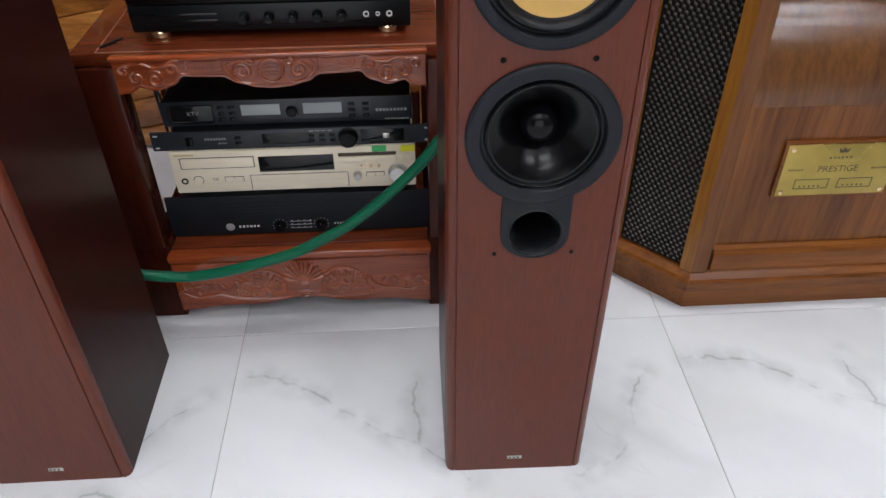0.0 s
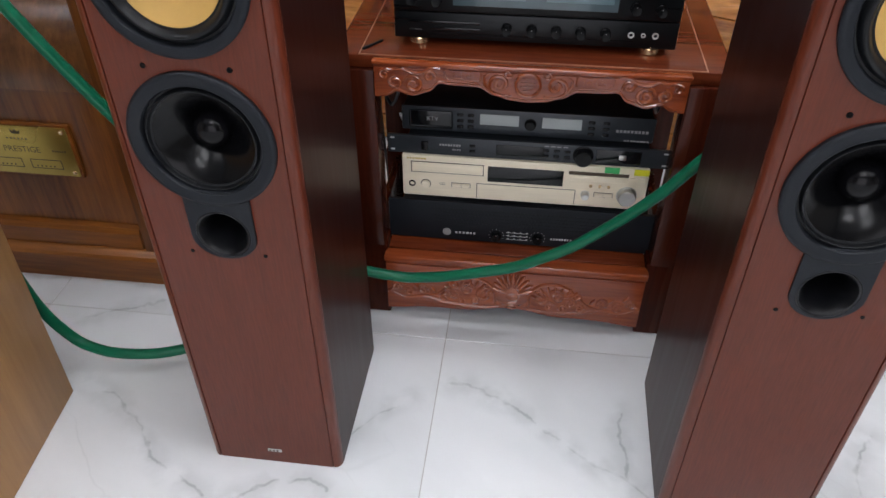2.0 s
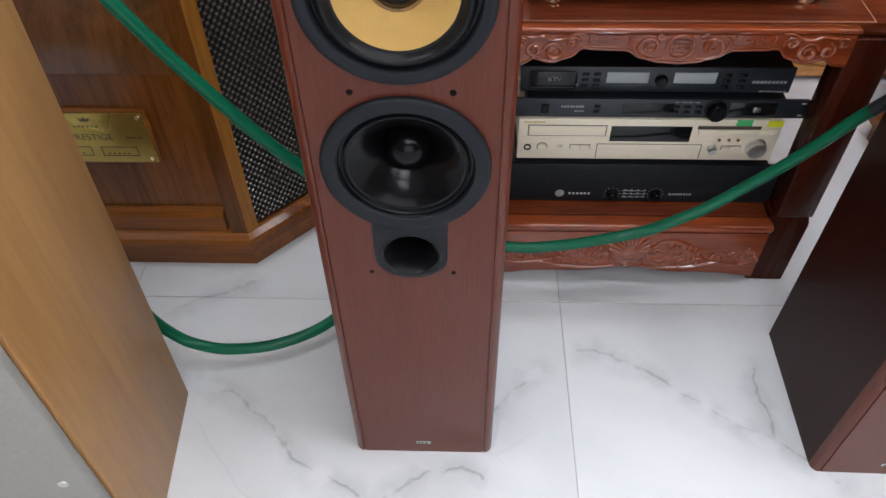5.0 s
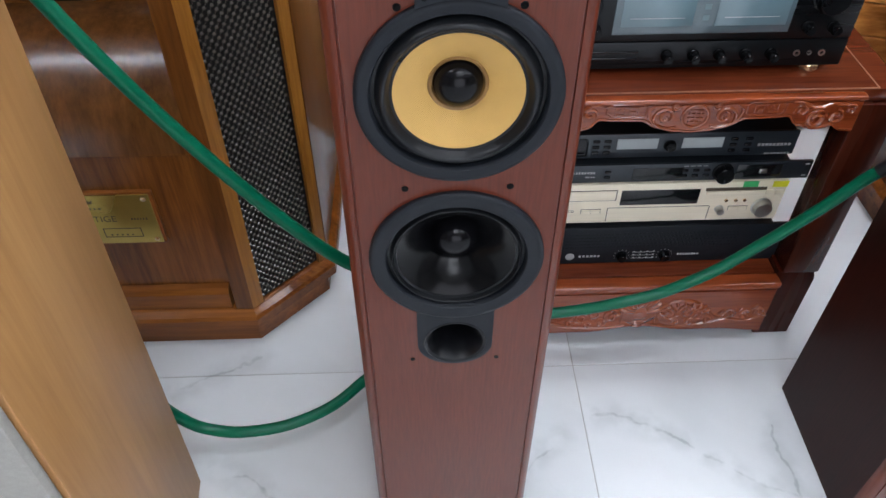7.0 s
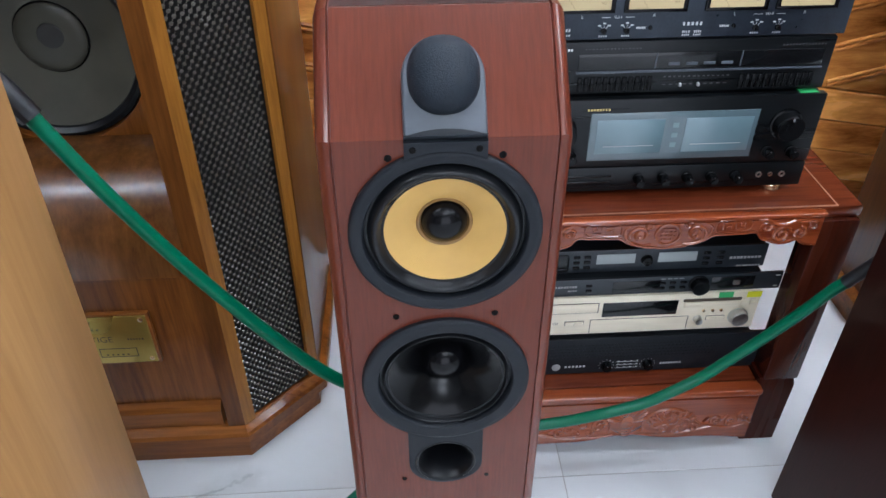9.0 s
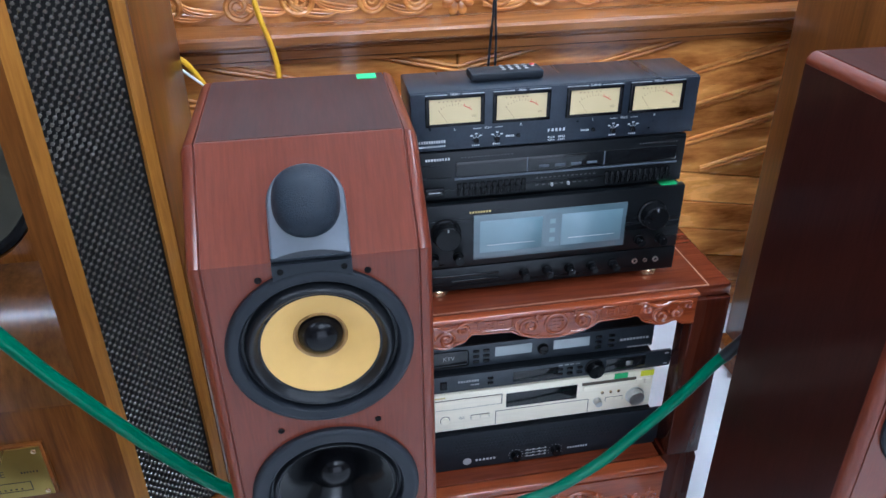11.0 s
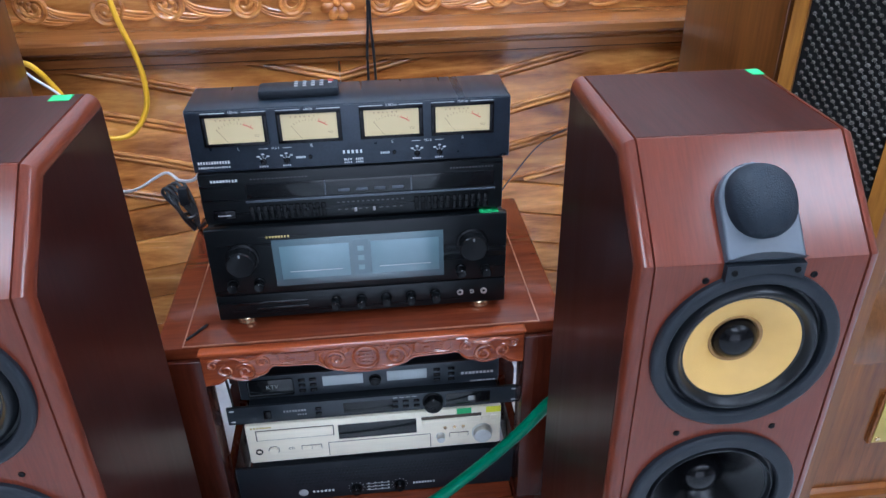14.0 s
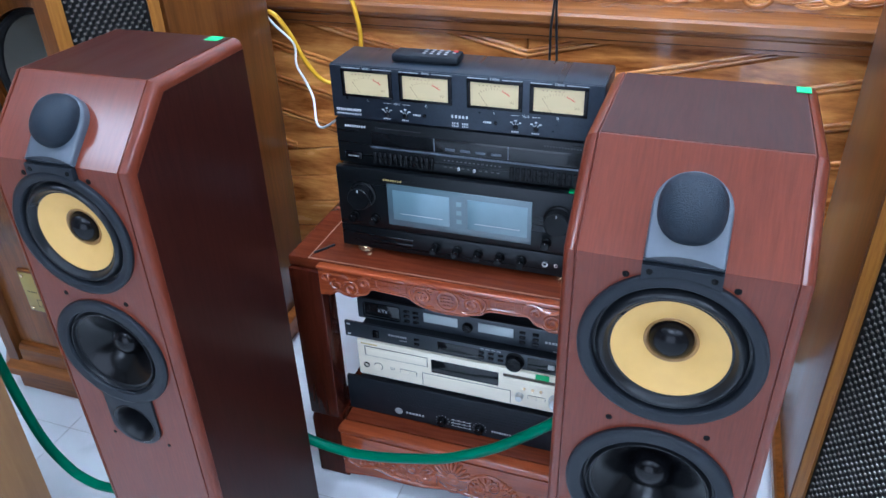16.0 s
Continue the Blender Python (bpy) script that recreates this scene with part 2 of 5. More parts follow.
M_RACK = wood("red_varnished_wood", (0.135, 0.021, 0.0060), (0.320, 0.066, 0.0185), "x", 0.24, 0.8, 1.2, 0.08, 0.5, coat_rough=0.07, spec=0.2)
# Darker than M_RACK; on the lower shelf this colour stands in for shade.
M_RACK_TOP = wood("worn_red_tabletop_and_shaded_shelf", (0.062, 0.0100, 0.0036), (0.172, 0.0345, 0.0120), "x", 0.24, 0.45, 1.2, 0.1, 0.5, coat_rough=0.06, spec=0.2)
# Posts, feet, rails and back board: about a fifth of M_RACK's brightness.
M_RACK_V = wood("red_rack_wood_set_darker", (0.026, 0.0044, 0.0020), (0.066, 0.0120, 0.0050), "z", 0.26, 0.12, 1.2, 0.08, 0.5, coat_rough=0.06, spec=0.12)
M_CARVE = wood("worn_red_carving", (0.145, 0.025, 0.0068), (0.325, 0.070, 0.0195), "x", 0.22, 0.8, 1.2, 0.08, 0.5, coat_rough=0.08)
M_INLAY = mat("worn_pale_edge", (0.30, 0.12, 0.065), 0.4, var=0.4, scale=60)
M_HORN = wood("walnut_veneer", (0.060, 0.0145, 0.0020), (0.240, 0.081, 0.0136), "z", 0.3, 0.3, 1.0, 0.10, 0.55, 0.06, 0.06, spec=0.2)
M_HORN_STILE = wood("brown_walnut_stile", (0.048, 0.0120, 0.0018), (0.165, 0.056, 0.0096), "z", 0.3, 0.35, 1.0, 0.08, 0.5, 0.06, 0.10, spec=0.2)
M_HORN_X = wood("walnut_crosswise", (0.075, 0.018, 0.0025), (0.27, 0.090, 0.0155), "x", 0.3, 0.25, 1.0, 0.12, 0.55, 0.06, 0.07, spec=0.2)
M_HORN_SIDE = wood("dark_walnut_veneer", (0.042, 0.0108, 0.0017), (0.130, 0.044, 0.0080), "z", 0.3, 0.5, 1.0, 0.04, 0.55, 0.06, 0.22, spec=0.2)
M_LIP = wood("lacquered_walnut", (0.125, 0.037, 0.0065), (0.34, 0.125, 0.025), "z", 0.34, 1.0, 1.0, 0.0, 0.55, 0.0, 0.24, spec=0.15)
M_LIP.node_tree.nodes["Principled BSDF"].inputs["Coat IOR"].default_value = 1.95
M_HORN_EDGE = wood("light_walnut_edge", (0.175, 0.062, 0.0080), (0.33, 0.135, 0.0215), "z", 0.3, 0.25, 1.5, 0.12, 0.4, spec=0.3)
M_BEECH = wood("light_beech_veneer", (0.29, 0.130, 0.041), (0.47, 0.255, 0.098), "z", 0.4, 0.06, 0.7, 0.08, 0.6, spec=0.25, ends=(0.28, 0.70))
M_CLOTH = mat("grey_grille_cloth", (0.33, 0.32, 0.29), 0.85, var=0.1, scale=900, bump=0.6)
M_WALL = wood("golden_varnished_plank", (0.185, 0.048, 0.0078), (0.86, 0.395, 0.098), "x", 0.25, 0.7, 0.9, 0.10, 0.72, 0.25, 0.06, ends=(0.32, 0.66), broad=0.95, along=2.6, swirl=1.8, middle=(0.55, 0.20, 0.043))
M_WALL_RAIL = wood("brown_varnished_rail", (0.14, 0.040, 0.009), (0.39, 0.145, 0.038), "x", 0.25, 0.6, 0.9, 0.10, 0.6, coat_rough=0.06)
M_MARBLE = marble("white_marble_tile")
M_GROUT = mat("grey_grout", (0.40, 0.39, 0.37), 0.8)
# Grey chosen for unseen walls so that they bounce less fill light.
M_SIDE = mat("wall_greyed_to_cut_bounce", (0.34, 0.31, 0.28), 0.7, var=0.05, scale=3)
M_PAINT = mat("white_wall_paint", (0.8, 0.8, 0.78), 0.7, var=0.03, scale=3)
M_CEIL = mat("white_ceiling_paint", (0.72, 0.73, 0.75), 0.8, var=0.02, scale=3)
M_RUBBER = mat("black_rubber", (0.007, 0.008, 0.0095), 0.32, scale=90, spec=0.24)
M_FRAME = mat("matt_black_plastic", (0.0095, 0.012, 0.016), 0.5, var=0.1, scale=300, bump=0.15, spec=0.22)
M_CONE = mat("black_coated_cone", (0.0026, 0.0028, 0.0034), 0.20, var=0.1, scale=100, spec=0.20)
M_FLARE = mat("glossy_black_flare", (0.006, 0.0065, 0.008), 0.36, var=0.1, scale=100, spec=0.28)
M_CAP_RING = mat("brown_cap_ring", (0.27, 0.14, 0.038), 0.5, var=0.3, scale=90)
M_KNOB = mat("satin_black_knob", (0.0046, 0.0050, 0.0056), 0.22, var=0.15, scale=120, spec=0.14)
M_KEVLAR = weave("yellow_woven_cone", (0.62, 0.37, 0.10))
M_CAP = mat("black_dust_cap", (0.004, 0.004, 0.005), 0.2, scale=60, spec=0.18)
M_POD = mat("blue_grey_plastic", (0.055, 0.066, 0.082), 0.4, var=0.06, scale=200)
M_FOAM = mat("black_foam_ball", (0.009, 0.014, 0.021), 0.6, var=0.2, scale=700, bump=0.5, spec=0.25)
M_SILVER = mat("brushed_silver", (0.55, 0.55, 0.52), 0.32, 1.0, var=0.08, scale=200)
M_HOLE = mat("black_hole", (0.003, 0.003, 0.003), 0.7, spec=0.1)
M_BLACK = mat("black_brushed_panel", (0.0055, 0.0070, 0.0082), 0.3, 0.3, var=0.15, scale=400, stretch=(0.03, 1, 1), spec=0.35)
# Black faces whose bluish reflected sheen is put into the base colour.
M_RACKFACE = mat("black_panel_with_painted_sheen", (0.022, 0.028, 0.035), 0.34, 0.2, var=0.15, scale=300, bump=0.1)
M_BLACKTOP = mat("black_painted_steel", (0.013, 0.016, 0.020), 0.4, 0.3, var=0.15, scale=500, bump=0.1)
M_NAVY = mat("dark_anodised_case", (0.018, 0.025, 0.036), 0.32, 0.4, var=0.2, scale=300, stretch=(1, 0.04, 1))
# Base colour lifted to carry some of the light mirrored in the glass.
M_MIRROR = mat("blue_grey_display_glass", (0.125, 0.198, 0.225), 0.16, 0.0, 0.7, var=0.12, scale=14, coat_rough=0.03)
M_STRIP = mat("dim_display_strip", (0.075, 0.115, 0.130), 0.14, 0.0, 0.7, var=0.05, coat_rough=0.03)
M_GLOSS = mat("smoked_glass_window", (0.005, 0.006, 0.007), 0.13, scale=10, spec=0.4)
M_LCD = mat("grey_display", (0.36, 0.40, 0.40), 0.14, var=0.05)
M_CHAMP = mat("champagne_metal", (0.86, 0.77, 0.60), 0.36, 0.1, var=0.05, scale=300, stretch=(0.05, 1, 1))
M_CHAMP_LINE = mat("champagne_shadow_gap", (0.07, 0.05, 0.03), 0.6)
M_GOLD = mat("brass_plate", (0.42, 0.31, 0.085), 0.28, 0.9, var=0.15, scale=20)
M_GOLDFOOT = mat("gold_foot", (0.75, 0.55, 0.32), 0.25, 0.9)
M_METER = mat("cream_meter_card", (0.53, 0.41, 0.215), 0.35, var=0.04, scale=12)
M_RED = mat("red_print", (0.5, 0.03, 0.02), 0.5)
M_PRINT = mat("white_print", (0.52, 0.53, 0.53), 0.5)
M_DARKPRINT = mat("dark_print", (0.06, 0.045, 0.02), 0.5)
M_DIALPRINT = mat("brown_dial_print", (0.26, 0.175, 0.08), 0.5)
M_DIMPRINT = mat("dim_grey_print", (0.055, 0.055, 0.058), 0.5)
M_GOLDPRINT = mat("gold_print", (0.6, 0.45, 0.16), 0.4, 0.6)
M_TAG_G = mat("green_sticker", (0.03, 0.40, 0.12), 0.6, var=0.06)
M_TAG_Y = mat("yellow_sticker", (0.75, 0.72, 0.02), 0.6, var=0.06)
M_GREEN = mat("green_braided_sleeve", (0.0, 0.112, 0.056), 0.38, var=0.05, scale=350, bump=0.1, coat=0.16, coat_rough=0.12, spec=0.12)
M_BOOT = mat("black_heat_shrink", (0.012, 0.013, 0.015), 0.4)
M_YELLOW = mat("yellow_pvc", (0.70, 0.37, 0.01), 0.4, var=0.06)
M_WHITEC = mat("white_pvc", (0.72, 0.70, 0.68), 0.4, var=0.06)
M_MESH = mat("black_grille_backing", (0.0050, 0.0045, 0.0042), 0.7, var=0.2, scale=300, spec=0.15)
M_BEAD = mat("glossy_grey_weave", (0.105, 0.094, 0.079), 0.24, 0.4, var=0.15, scale=60)
M_DRIVER = mat("grey_green_cone", (0.062, 0.060, 0.044), 0.45, var=0.25, scale=14)
M_DRIVER_DARK = mat("dark_cone_patch", (0.022, 0.022, 0.021), 0.5, var=0.3, scale=40)
M_LIGHT = glow("led_panel_glow", (0.86, 0.95, 1.0), PANEL_POWER)
M_KEYS = mat("grey_rubber_keys", (0.30, 0.30, 0.30), 0.6)


# ---- builders ----
def part(name, bm, material, parent=None, label="", smooth=30):
    me = bpy.data.meshes.new(name)
    bm.normal_update()
    bm.to_mesh(me)
    bm.free()
    me.materials.append(material)
    if smooth:
        me.shade_smooth()
        for_sharp(me, smooth)
    ob = new(name, me)
    if parent:
        ob.parent = parent
    if label:
        ob["label"] = label
    return ob


def for_sharp(me, angle):
    bm = bmesh.new()
    bm.from_mesh(me)
    for e in bm.edges:
        if len(e.link_faces) != 2 or e.calc_face_angle(0) > radians(angle):
            e.smooth = False
    bm.to_mesh(me)
    bm.free()


def thing(name, label, category, m=None, group="", kind=""):
    ob = new(name)
    if m:
        ob.matrix_basis = m
    return tagged(ob, label, category, group, kind)


def box(bm, x0, x1, y0, y1, z0, z1, bevel=0.0, segs=2):
    v = [bm.verts.new((x, y, z)) for x in (x0, x1) for y in (y0, y1) for z in (z0, z1)]
    f = [bm.faces.new([v[i] for i in q]) for q in ((0, 1, 3, 2), (4, 6, 7, 5), (0, 4, 5, 1), (2, 3, 7, 6), (0, 2, 6, 4), (1, 5, 7, 3))]
    if bevel:
        es = list({e for q in f for e in q.edges})
        bmesh.ops.bevel(bm, geom=es, offset=bevel, segments=segs, affect="EDGES", profile=0.5)
    return bm


def boxed(*a, **k):
    return box(bmesh.new(), *a, **k)


def lathe(bm, prof, cx, cy, cz, n=48, axis="y"):
    """Turns (radius, height) round an axis; height runs out of the front (-y), or up (+z)."""
    rings = []
    for r, h in prof:
        ring = []
        for i in range(n if r > 1e-6 else 1):
            a = 2 * math.pi * i / n
            if axis == "y":
                p = (cx + r * math.cos(a), cy - h, cz + r * math.sin(a))
            elif axis == "z":
                p = (cx + r * math.cos(a), cy + r * math.sin(a), cz + h)
            else:
                p = (cx + h, cy + r * math.cos(a), cz + r * math.sin(a))
            ring.append(bm.verts.new(p))
        rings.append(ring)
    for a, b in zip(rings, rings[1:]):
        for i in range(n):
            q = [a[i % len(a)], a[(i + 1) % len(a)], b[(i + 1) % len(b)], b[i % len(b)]]
            q = list(dict.fromkeys(q))
            if len(q) > 2:
                bm.faces.new(q)
    bmesh.ops.recalc_face_normals(bm, faces=bm.faces[:])
    return bm


def prism(bm, poly, y0, y1, plane="xz"):
    """Extrudes an outline: (x, z) along y, (x, y) along z, or (y, z) along x."""
    def at(p, d):
        return {"xz": (p[0], d, p[1]), "xy": (p[0], p[1], d), "yz": (d, p[0], p[1])}[plane]
    a = [bm.verts.new(at(p, y0)) for p in poly]
    b = [bm.verts.new(at(p, y1)) for p in poly]
    n = len(poly)
    for i in range(n):
        bm.faces.new((a[i], a[(i + 1) % n], b[(i + 1) % n], b[i]))
    bm.faces.new(a)
    bm.faces.new(b)
    bmesh.ops.recalc_face_normals(bm, faces=bm.faces[:])
    return bm


def smooth_path(pts, steps=8):
    pts = [Vector(p) for p in pts]
    pts = [2 * pts[0] - pts[1], *pts, 2 * pts[-1] - pts[-2]]
    out = []
    for a, b, c, d in zip(pts, pts[1:], pts[2:], pts[3:]):
        for i in range(steps):
            t = i / steps
            out.append(0.5 * ((2 * b) + (c - a) * t + (2 * a - 5 * b + 4 * c - d) * t * t + (3 * b - a - 3 * c + d) * t ** 3))
    return out + [pts[-2]]


def tube(bm, pts, r, n=10, taper=None):
    pts = [Vector(p) for p in pts]
    rings, side = [], None
    for i, p in enumerate(pts):
        way = (pts[min(i + 1, len(pts) - 1)] - pts[max(i - 1, 0)]).normalized()
        side = way.orthogonal().normalized() if side is None else (side - way * side.dot(way)).normalized()
        up = way.cross(side)
        rr = r * (taper(i / (len(pts) - 1)) if taper else 1)
        rings.append([bm.verts.new(p + rr * (math.cos(2 * math.pi * k / n) * side + math.sin(2 * math.pi * k / n) * up)) for k in range(n)])
    for a, b in zip(rings, rings[1:]):
        for k in range(n):
            bm.faces.new((a[k], a[(k + 1) % n], b[(k + 1) % n], b[k]))
    bm.faces.new(rings[0][::-1])
    bm.faces.new(rings[-1])
    return bm


def letters(name, text, size, x, y, z, material, parent, align="CENTER"):
    cu = bpy.data.curves.new(name, "FONT")
    cu.body, cu.size, cu.align_x, cu.align_y = text, size, align, "CENTER"
    cu.extrude = 0.0001
    ob = bpy.data.objects.new(name, cu)
    me = bpy.data.meshes.new_from_object(ob)
    me.transform(pose(x, y, z, 90))
    me.materials.append(material)
    bpy.data.objects.remove(ob)
    ob = new(name, me)
    ob.parent = parent
    return ob


def bars(bm, x0, x1, y, z, h, n, seed=1, gap=0.3):
    """A row of small bars in place of unreadable print."""
    rng = random.Random(seed)
    w = (x1 - x0) / n
    for i in range(n):
        k = rng.uniform(0.7, 1.0)
        box(bm, x0 + i * w, x0 + (i + (1 - gap) * k) * w, y - 0.0004, y, z - h / 2, z + h / 2)
    return bm


def knob(name, parent, x, y, z, r, depth, material, label="", groove=True):
    bm = lathe(bmesh.new(), [(r * 1.12, 0), (r * 1.12, depth * 0.18), (r, depth * 0.22), (r * 0.96, depth * 0.92), (r * 0.88, depth), (r * 0.3, depth * 0.97), (0, depth * 0.97)], x, y, z, 28)
    k = part(name, bm, material, parent, label)
    if groove:
        part("pointer", boxed(x - r * 0.05, x + r * 0.05, y - depth - 0.0005, y - depth * 0.9, z + r * 0.62, z + r * 0.85), M_KEYS, k)
    return k


# ---- the room ----
BASE = -0.009  # level of the floor under the plan's zero
ROOM = (-3.7, 3.5, -3.4, 1.80, 2.8)  # west, east, south, north, height
X0, X1, Y0, Y1, ZC = ROOM
floor = tagged(part("floor", boxed(X0, X1, Y0, Y1, -0.12, BASE - 0.0012), M_GROUT), "polished white marble-look tiled floor", "floor", kind="structure")
ceiling = tagged(part("ceiling", boxed(X0, X1, Y0, Y1, ZC, ZC + 0.1), M_CEIL), "plain white painted ceiling", "ceiling", kind="structure")
# West, east and south walls are added out of view to shape the light.
wall_west = tagged(part("wall_west", boxed(X0 - 0.15, X0, Y0, Y1 + 0.15, BASE, ZC), M_SIDE), "unseen plain wall, greyed to cut bounce light", "wall", kind="structure")
wall_east = tagged(part("wall_east", boxed(X1, X1 + 0.15, Y0, Y1 + 0.15, BASE, ZC), M_SIDE), "unseen plain wall, greyed to cut bounce light", "wall", kind="structure")
wall_north = tagged(part("wall_north", boxed(X0, X1, Y1, Y1 + 0.15, BASE, ZC), M_PAINT), "carved and planked wooden wall panelling", "wall", kind="structure")
bm = bmesh.new()
box(bm, X0, -1.5, Y0 - 0.15, Y0, BASE, ZC)
box(bm, 1.3, X1, Y0 - 0.15, Y0, BASE, ZC)
box(bm, -1.5, 1.3, Y0 - 0.15, Y0, 2.3, ZC)
wall_south = tagged(part("wall_south", bm, M_SIDE), "unseen wall with a wide shop front, greyed to cut bounce light", "wall", kind="structure")
lamp = bpy.data.lights.new("daylight", "AREA")
lamp.shape, lamp.size, lamp.size_y, lamp.energy, lamp.color = "RECTANGLE", 2.7, 2.2, WINDOW_POWER, (0.90, 0.95, 1.0)
new("daylight", lamp).matrix_basis = look((-0.1, Y0 - 0.1, 1.15), (-0.1, 0, 1.0))


def ceiling_light(x, y):
    th = thing("ceiling_light", "long white LED panel on the ceiling", "ceiling light", pose(x, y, ZC), "ceiling lights")
    part("frame", boxed(-0.62, 0.62, -0.165, 0.165, -0.03, -0.001, bevel=0.004), M_CEIL, th)
    part("diffuser", boxed(-0.60, 0.60, -0.15, 0.15, -0.038, -0.031, bevel=0.003), M_LIGHT, th, "glowing white diffuser")


for lx, rows in ((-1.95, (-0.20,)), (-0.15, (1.45, 0.62, -0.95, -1.80)), (1.65, (0.62, -0.20, -1.10))):
    for ly in rows:
        ceiling_light(lx, ly)

# ---- wall panelling ----
APEX_X, APEX_Z, SLOPE, PITCH = -0.218, 0.711, 0.24, 0.088
LOW_Z, LOW_SLOPE = 0.515, 0.16


def clip(poly, nx, nz, d):
    """Keeps the part of an outline where nx * x + nz * z <= d."""
    out = []
    for p, q in zip(poly, poly[1:] + poly[:1]):
        a, b = nx * p[0] + nz * p[1] - d, nx * q[0] + nz * q[1] - d
        if a <= 0:
            out.append(p)
        if a * b < 0:
            t = a / (a - b)
            out.append((p[0] + t * (q[0] - p[0]), p[1] + t * (q[1] - p[1])))
    return out


def plank(side, low, high, upper):
    """A board between two slanting lines of one half of the wall, with a rounded bead along its lower edge."""
    def line(c, u):
        k = SLOPE if upper else -LOW_SLOPE
        return c + k * u
    far = 1.45
    shape = [(0.0015, line(low, 0.0015)), (far, line(low, far)), (far, line(high, far)), (0.0015, line(high, 0.0015))]
    if upper:
        shape = clip(shape, -LOW_SLOPE, -1, -(LOW_Z + 0.001))
        shape = clip(shape, 0, 1, 0.80)
    else:
        shape = clip(shape, LOW_SLOPE, 1, LOW_Z - 0.001)
        shape = clip(shape, 0, -1, 0.0)
    if len(shape) < 3 or max(p[1] for p in shape) - min(p[1] for p in shape) < 0.004:
        return
    bm = bmesh.new()
    prism(bm, [(APEX_X + side * u, z) for u, z in shape], 1.742, 1.775)
    top = [e for e in bm.edges if all(v.co.y < 1.75 for v in e.verts)]
    bmesh.ops.bevel(bm, geom=top, offset=0.003, segments=1, affect="EDGES")
    ob = part("plank", bm, M_WALL, wall_north, smooth=25)
    if upper:
        for k, r in ((0.004, 0.0046), (0.0145, 0.0046)):
            pts = []
            for i in range(41):
                u = far * i / 40
                z = line(low + k, u)
                if z > LOW_Z - LOW_SLOPE * u + 0.003 and z < 0.80:
                    pts.append((APEX_X + side * u, 1.7415, z))
            if len(pts) > 1:
                part("bead", tube(bmesh.new(), [pts[0], pts[-1]], r, 8), M_WALL, ob)


for side in (-1, 1):
    for i in range(-6, 2):
        plank(side, APEX_Z + i * PITCH, APEX_Z + (i + 1) * PITCH - 0.0015, True)
    for i in range(1, 9):
        plank(side, LOW_Z - i * 0.078, LOW_Z - (i - 1) * 0.078 - 0.0015, False)

rail_profile = [(1.79, 0.832), (1.722, 0.826), (1.704, 0.822), (1.700, 0.816), (1.700, 0.802), (1.704, 0.797), (1.714, 0.795), (1.714, 0.789), (1.720, 0.784), (1.720, 0.768), (1.726, 0.764), (1.726, 0.757), (1.79, 0.757)]
part("dado_rail", prism(bmesh.new(), rail_profile, -1.65, 1.25, "yz"), M_WALL_RAIL, wall_north, "moulded brown wooden rail", smooth=20)
part("carved_panel", boxed(-1.65, 1.25, 1.772, 1.792, 0.83, 1.14), M_WALL, wall_north, "golden varnished carved wooden panel")
part("top_rail", prism(bmesh.new(), [(p[0], 1.97 - p[1]) for p in rail_profile], -1.65, 1.25, "yz"), M_WALL_RAIL, wall_north, smooth=20)


def spiral(cx, cz, r, turns, start, hand, y, flat=1.0):
    n = int(22 * turns)
    out = []
    for i in range(n + 1):
        t = i / n
        a = start + hand * 2 * math.pi * turns * t
        k = r * (1 - 0.82 * t)
        out.append((cx + k * math.cos(a), y, cz + flat * k * math.sin(a)))
    return out


def thin(t):
    return 0.45 + 0.55 * math.sin(math.pi * min(1, t * 0.9 + 0.1))


def flower(cx, cz, y, r, n=6):
    bm = bmesh.new()
    for i in range(n):
        a = 2 * math.pi * (i + 0.5) / n
        u = bmesh.ops.create_uvsphere(bm, u_segments=10, v_segments=6, radius=1)["verts"]
        m = Matrix.Translation((cx + 0.62 * r * math.cos(a), y, cz + 0.62 * r * math.sin(a))) @ Matrix.Rotation(-a, 4, "Y") @ Matrix.Diagonal((0.42 * r, 0.22 * r, 0.30 * r, 1))
        bmesh.ops.transform(bm, matrix=m, verts=u)
    u = bmesh.ops.create_uvsphere(bm, u_segments=10, v_segments=6, radius=1)["verts"]
    bmesh.ops.transform(bm, matrix=Matrix.Translation((cx, y, cz)) @ Matrix.Diagonal((0.26 * r, 0.3 * r, 0.26 * r, 1)), verts=u)
    return bm


